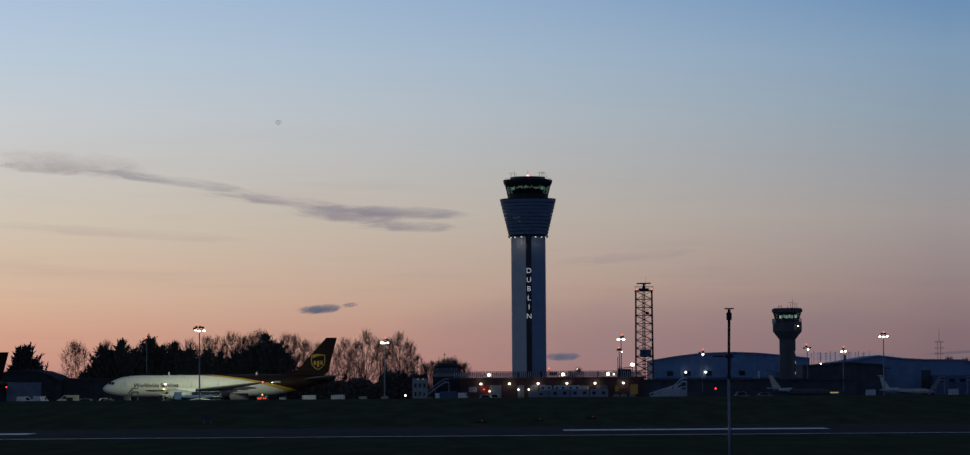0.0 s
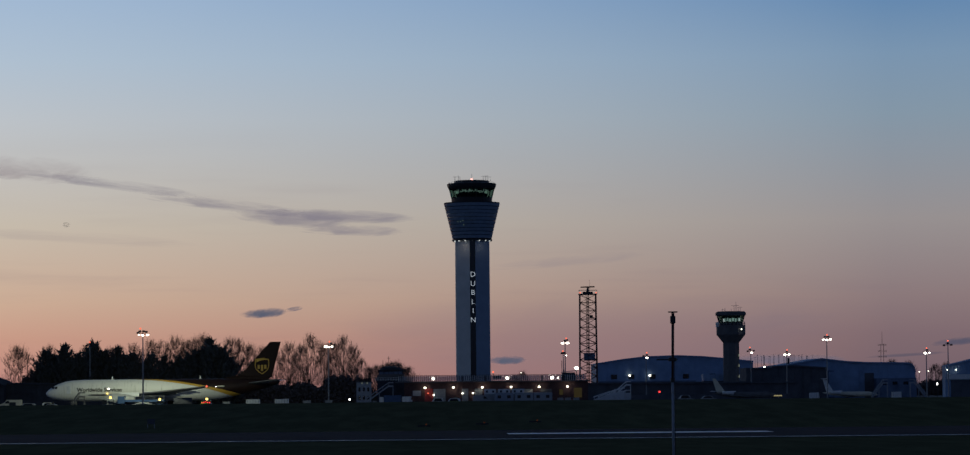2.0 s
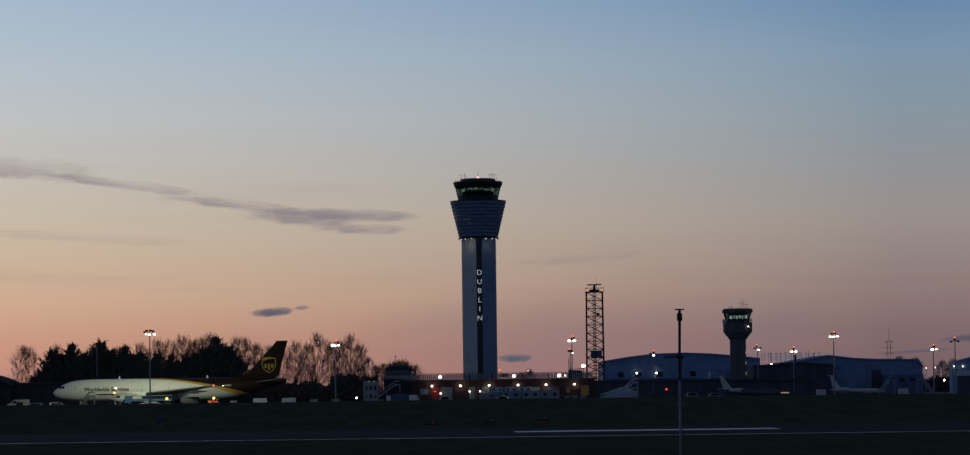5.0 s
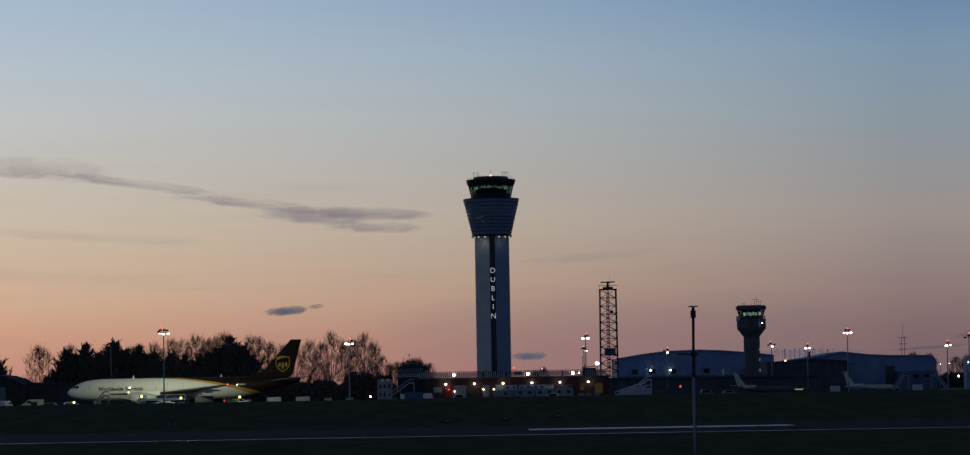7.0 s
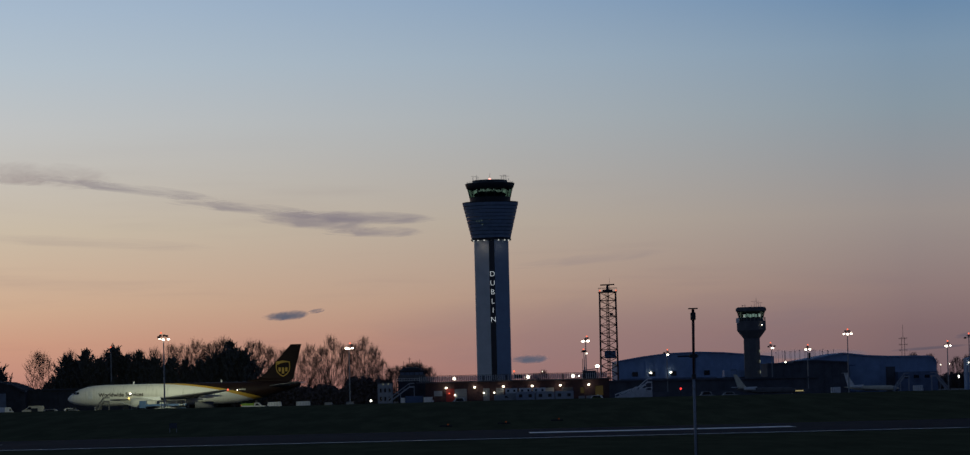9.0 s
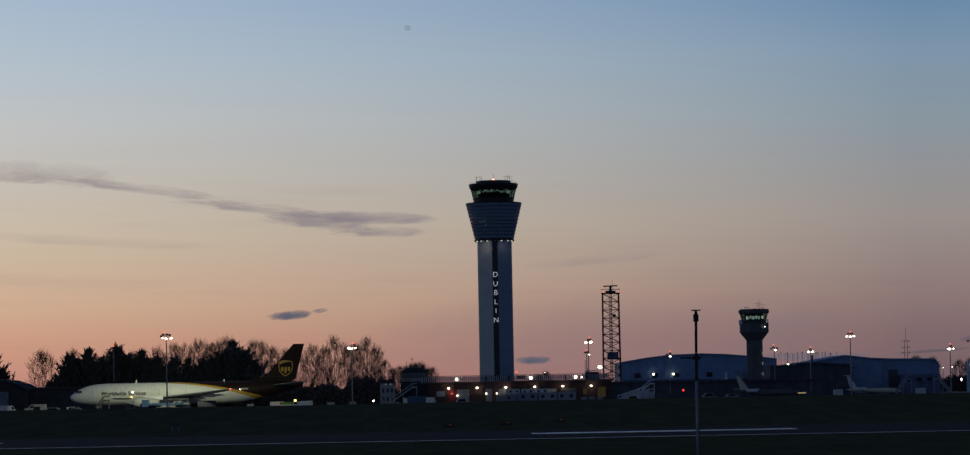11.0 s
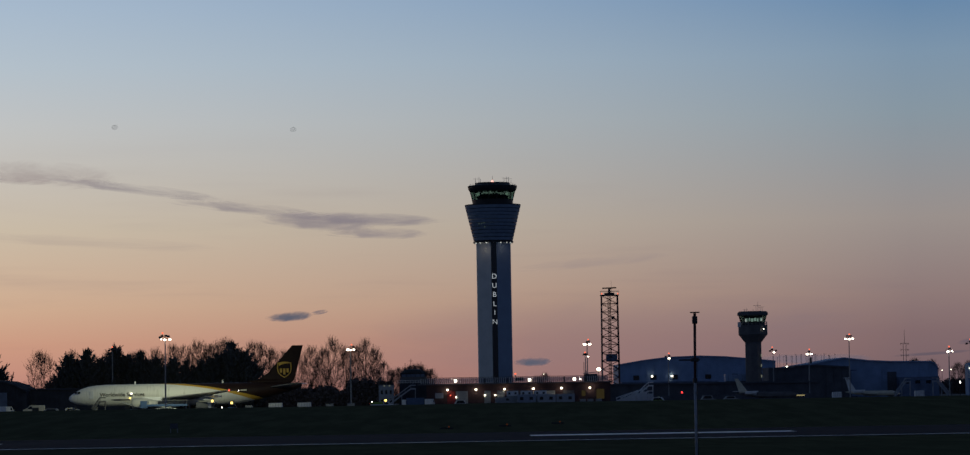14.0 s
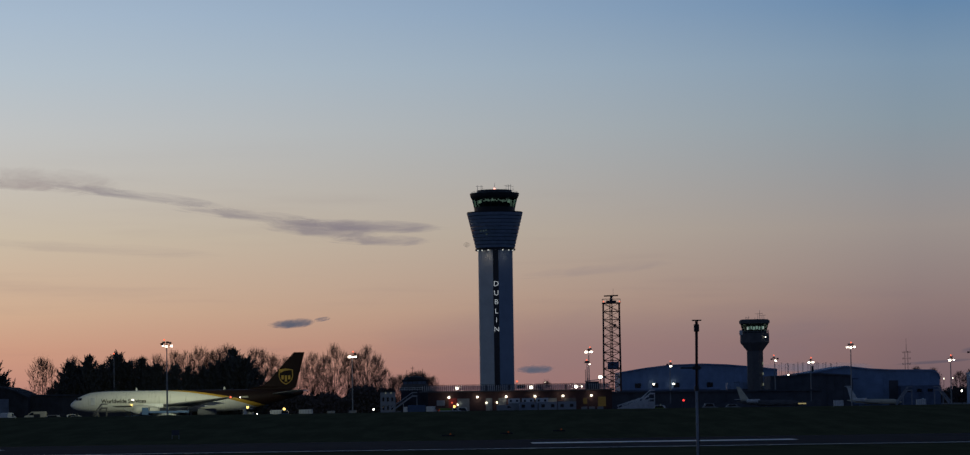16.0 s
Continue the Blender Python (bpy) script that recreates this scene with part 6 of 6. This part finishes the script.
def build_clouds():
    grey, mauve, slate = srgb(132, 126, 138), srgb(150, 138, 142), srgb(90, 95, 113)
    long_label = "long thin streak of grey evening cloud"
    return [
        cloud("cloud", long_label, -140, 250, 134, 9.5, 2.8, grey, 0.62, 1.9),
        cloud("cloud", long_label, -196, 246, 95, 13, 5.0, grey, 0.50, 1.9),
        cloud("cloud", long_label, -114, 229, 86, 8.0, 2.0, grey, 0.46, 2.3),
        cloud("cloud", long_label, -300, 268, 130, 9, 7.0, grey, 0.42, 2.8),
        cloud("cloud", long_label, -470, 300, 165, 8, 8.0, grey, 0.42, 2.8),
        cloud("cloud", long_label, -590, 322, 130, 22, 6, mauve, 0.26, 2.4),
        cloud("cloud", long_label, -640, 316, 90, 8, 5, mauve, 0.35, 2.8),
        cloud("cloud", "small dark slate evening cloud", -234, 113.5, 36, 7.5, -4, slate, 0.92, 1.5),
        cloud("cloud", "small dark slate evening cloud", -191, 119, 13, 2.3, -10, slate, 0.65, 1.3),
        cloud("cloud", "small dark slate evening cloud", 106, 44.5, 30, 7.0, 0, slate, 0.9, 1.5),
        cloud("cloud", "faint mauve veil of cloud", 210, 80, 420, 75, 0, srgb(112, 110, 130), 0.15, 1.2),
        cloud("cloud", "faint mauve veil of cloud", 190, 183, 130, 9, -4, mauve, 0.2, 2.0),
        cloud("cloud", "faint mauve veil of cloud", -540, 225, 240, 10, 4, mauve, 0.12, 2.2),
        cloud("cloud", "dark slate bank of evening cloud", 748, 66, 46, 6.5, -6, srgb(88, 86, 104), 0.8, 1.5),
        cloud("cloud", "thin slate streak of cloud", 668, 47, 62, 3.0, -3, srgb(96, 88, 102), 0.6, 1.5),
        cloud("cloud", "low grey bank of cloud on the horizon", 500, 42, 95, 9, 1, srgb(118, 108, 122), 0.85, 1.6),
    ]


CLOUDS = build_clouds()


# ---- what moves ----
def build_moving():
    r = thing("rescue_truck", "yellow-green and white airport rescue truck with amber beacon", "truck")
    part("rear_body", boxed((-1.6, 0, 1.25), (3.0, 2.2, 1.5), bevel=0.1), "hivis", r, "yellow-green equipment body")
    part("cab", prism([(0.0, 0.5), (0.0, 2.1), (0.9, 2.1), (1.7, 1.45), (2.7, 1.3), (2.8, 0.5)], -1.05, 1.05), "white", r, "white cab")
    for s in (-1, 1):
        part("cab_window", prism([(0.2, 1.45), (0.2, 1.95), (0.8, 1.95), (1.4, 1.45)], s * 1.06 - 0.01, s * 1.06 + 0.01), "carglass", r)
        for y in (0.42, 0.88):
            part("tail_light", boxed((-3.11, s * y, 1.55), (0.04, 0.24, 0.26), bevel=0.01), "taillamp", r, "red tail light")
        part("stripe", boxed((-1.6, s * 1.11, 1.3), (2.9, 0.03, 0.3)), "white", r)
    part("tail_light", boxed((-3.11, 0.0, 1.75), (0.04, 0.24, 0.16)), "taillamp", r, "red tail light")
    wheels(r, (-2.1, 1.8), 0.95, 0.45)
    h1 = beacon(r, (0.5, 0.0, 2.35))
    g = thing("baggage_tug", "low blue-grey tow tractor with lit headlight and amber beacon", "tug")
    part("body", prism([(-1.9, 0.4), (-1.9, 1.3), (-0.6, 1.3), (-0.4, 1.2), (1.8, 1.15), (1.95, 0.9), (1.95, 0.4)], -0.9, 0.9), "steel", g)
    part("canopy", boxed((-0.9, 0, 2.55), (1.9, 1.6, 0.12), bevel=0.03), "white", g)
    for x in (-1.6, -0.2):
        for y in (-0.7, 0.7):
            part("canopy_post", rod(bmesh.new(), (x, y, 1.15), (x, y, 2.52), 0.05, seg=6), "dark", g)
    part("headlight", boxed((1.97, -0.35, 1.25), (0.05, 0.5, 0.42), bevel=0.01), "headlamp", g, "white headlight")
    part("lamp_bracket", boxed((1.86, -0.35, 1.12), (0.16, 0.6, 0.6)), "dark", g)
    part("lamp_guard", boxed((1.99, -0.63, 1.25), (0.14, 0.04, 0.5)), "dark", g)
    wheels(g, (-1.2, 1.2), 0.85, 0.4)
    part("rear_screen", boxed((-1.66, 0, 1.9), (0.05, 1.4, 1.2)), "white", g)
    h2 = beacon(g, (-0.9, 0, 2.9))
    tractor = thing("cargo_tractor", "low dark blue cargo tractor with amber beacon beside the loader", "tug")
    part("body", prism([(-1.7, 0.4), (-1.7, 1.35), (0.2, 1.35), (0.4, 1.15), (1.6, 1.05), (1.7, 0.4)], -0.85, 0.85), "blue", tractor)
    part("cab", prism([(-1.5, 1.3), (-1.35, 2.0), (-0.1, 2.0), (0.35, 1.3)], -0.75, 0.75), "carglass", tractor, "dark glazed cab")
    part("cab_roof", boxed((-0.7, 0, 2.05), (1.4, 1.55, 0.08), bevel=0.02), "white", tractor)
    wheels(tractor, (-1.0, 1.1), 0.8, 0.36)
    h3 = beacon(tractor, (-0.8, 0, 2.38))
    p = car("patrol_car", "white airport patrol car with lit headlights and green marking", "white", None, 4.6, 1.75, head=(-0.55, 0.55))
    for s in (-1, 1):
        part("marking", boxed((-0.2, s * 0.87, 0.95), (2.6, 0.03, 0.22)), "hivis", p, "yellow-green reflective marking")
    part("light_bar", boxed((0, 0, 1.85), (0.35, 1.1, 0.16), bevel=0.04), "dimscreen", p)
    return r, g, tractor, h1, h2, h3, p


def build_insect():
    t = thing("flying_insect", "tiny dark flying insect with blurred wings", "insect", group="insects near the camera")
    bm = bmesh.new()
    bmesh.ops.create_icosphere(bm, subdivisions=2, radius=0.0003)
    bmesh.ops.scale(bm, vec=(1.7, 0.9, 0.9), verts=bm.verts[:])
    part("body", bm, "insect", t, "", True)
    for s in (-1, 1):
        bm = bmesh.new()
        bmesh.ops.create_icosphere(bm, subdivisions=2, radius=0.0058)
        bmesh.ops.scale(bm, vec=(1.0, 1.0, 0.85), verts=bm.verts[:])
        bmesh.ops.translate(bm, vec=(s * 0.0012, 0, 0.0014), verts=bm.verts[:])
        part("wing", bm, "insect_wing", t, "", True)
    return t


INSECT_A = build_insect()
INSECT_B = copy_thing(INSECT_A, Matrix.Translation((0, 6, 5)))
RESCUE, TUG, TRACTOR, HOOD_A, HOOD_B, HOOD_C, PATROL = build_moving()


def motions():
    for c in CLOUDS:
        m = c.matrix_basis.copy()
        walk(c, [(0.0, m), (16.0, Matrix.Translation((7.0, 0, 0)) @ m)])
    # the rescue truck waits with its back to the runway, turns and drives off along the apron
    walk(RESCUE, [(t, pose(x, y, 0, 0, 0, rz)) for t, x, y, rz in (
        (0.0, -52.0, 714, 90), (5.0, -52.0, 714, 90), (5.8, -51.6, 714.6, 60), (6.6, -50.8, 715, 22), (7.5, -48.4, 715, 2), (8.4, -47.0, 715, 0), (9.2, -45.4, 715, 0),
(10.3, -41.2, 715, 0), (11.5, -34.2, 715, 0), (12.0, -30.4, 715, 0), (12.5, -27.1, 715, 0), (13.0, -23.8, 715, 0), (13.5, -20.0, 715, 0), (14.7, -10.8, 715, 0), (16.0, -0.5, 715, 0))])
    # the tug leaves the loader, passes under the wing and follows the tractor
    walk(TUG, [(t, pose(x, y, 0, 0, 0, rz)) for t, x, y, rz in (
        (0.0, -73.2, 712, 0), (6.4, -72.8, 712, 0), (7.0, -70.9, 712, 0), (7.5, -69.6, 712, 0), (8.2, -67.0, 712, 0), (9.0, -65.8, 712, 0), (10.2, -64.4, 712, 0), (11.5, -62.0, 712, -10),
        (13.0, -58.2, 711, -25), (13.5, -57.0, 711, -30), (14.5, -52.4, 709, -30), (16.0, -46.8, 706, -30))])
    # the tractor waits beside the loader and then drives off ahead of the tug
    walk(TRACTOR, [(t, pose(x, 711, 0)) for t, x in (
        (0.0, -61.8), (10.4, -61.8), (11.5, -60.3), (12.5, -57.1), (13.0, -54.8), (13.5, -52.7), (14.5, -47.8), (16.0, -38.6))])
    # the patrol car rolls along the pier
    walk(PATROL, [(t, pose(x, 795, 0, 0, 0, -8)) for t, x in (
        (0.0, 0.2), (1.0, 3.2), (3.0, 10.0), (4.0, 13.4), (6.3, 23.2), (7.5, 29.4), (9.2, 39.0), (11.5, 48.5), (13.0, 52.5), (14.0, 53.5), (16.0, 53.5))])
    # the forward stairs are shunted a little
    s = VEHICLES["stairs"]
    walk(s, [(t, pose(-84.5 + dx, 718, 0)) for t, dx in ((0.0, 0.0), (1.5, 0.5), (3.5, 1.4), (8.5, 1.5), (11.3, 0.8), (14.5, 0.3), (16.0, 0.3))])
    # two insects dart about before the sky
    walk(INSECT_A, [(t, pose(x, y, z)) for t, x, y, z in (
        (0.0, -0.405, 6.000, 4.519), (0.1, -0.406, 6.000, 4.489), (0.2, -0.453, 6.000, 4.479), (0.3, -0.485, 6.000, 4.501), (0.4, -0.506, 6.000, 4.537), (0.5, -0.547, 6.000, 4.524), (0.6, -0.524, 6.000, 4.525), (0.7, -0.465, 6.000, 4.564), (0.8, -0.396, 6.000, 4.595), (1.0, -0.471, 6.000, 4.612), (2.0, -0.474, 6.000, 4.954), (10.5, -0.143, 6.000, 4.955), (11.5, -0.043, 6.000, 4.471), (12.0, -0.043, 6.000, 4.712), (13.0, -0.324, 6.000, 4.478), (13.5, -0.247, 6.000, 4.598), (14.0, -0.305, 6.000, 4.519), (14.5, -0.492, 6.000, 4.442), (15.0, -0.300, 6.000, 4.950), (15.5, -0.041, 6.000, 4.567), (16.0, 0.041, 6.000, 4.960))])
    walk(INSECT_B, [(t, pose(x, y, z)) for t, x, y, z in (
        (0.0, -0.443, 6.000, 3.984), (0.8, -0.391, 6.000, 4.206), (1.0, -0.370, 6.000, 4.273), (1.2, -0.350, 6.000, 4.285), (1.4, -0.495, 6.000, 4.301), (1.6, -0.689, 6.000, 4.313), (1.8, -0.767, 6.000, 4.321), (2.0, -0.710, 6.000, 4.328), (3.5, -0.801, 6.000, 4.135), (4.5, -0.943, 6.000, 4.094), (11.0, -0.980, 6.000, 4.262), (11.5, -0.950, 6.000, 4.250), (12.0, -0.275, 6.000, 4.251), (12.5, -0.466, 6.000, 4.279), (13.0, -0.480, 6.000, 3.900), (13.5, -0.521, 6.000, 4.273), (14.0, -0.655, 6.000, 4.529), (14.5, -0.539, 6.000, 4.181), (15.0, -0.144, 6.000, 4.300), (15.5, -0.048, 6.000, 4.248), (16.0, 0.029, 6.000, 4.301))])
    # the radar antenna makes one turn a second
    walk(ANTENNA, [(k * 0.2, pose(0, 0, 37.1, 0, 0, 360 * (k * 0.2 - 8.105))) for k in range(81)])
    # turning hoods of the amber beacons; at each half second the open side faces the runway (1) or the terminal (0)
    heading = lambda t: float(np.interp(t, (5.0, 5.8, 6.6, 7.5, 8.4), (90, 60, 22, 2, 0)))
    level = lambda t: 0.0
    for hood, shown, turn in ((HOOD_A, "010010110110001111011111011010011", heading),
                              (HOOD_B, "001110001000101100000001011111111", lambda t: float(np.interp(t, (10.2, 11.5, 13.0, 13.5), (0, -10, -25, -30)))),
                              (HOOD_C, "011111111111111110000000011111111", level),
                              (VEHICLES["hood"], "010000001000001100000000000000000", level)):
        p = hood.location.copy()
        rows, angle = [(0.0, pose(p.x, p.y, p.z, 0, 0, 0 if shown[0] == "1" else 180))], 0.0 if shown[0] == "1" else 180.0
        for k in range(1, 33):
            goal = (0.0 if shown[k] == "1" else 180.0) - turn(k * 0.5)
            gain = (goal - angle) % 360
            gain += 360 if gain < 60 else 0
            rows += [(k * 0.5 - 0.5 + 0.1 * q, pose(p.x, p.y, p.z, 0, 0, angle + gain * q / 5)) for q in range(1, 6)]
            angle += gain
        walk(hood, rows)


motions()
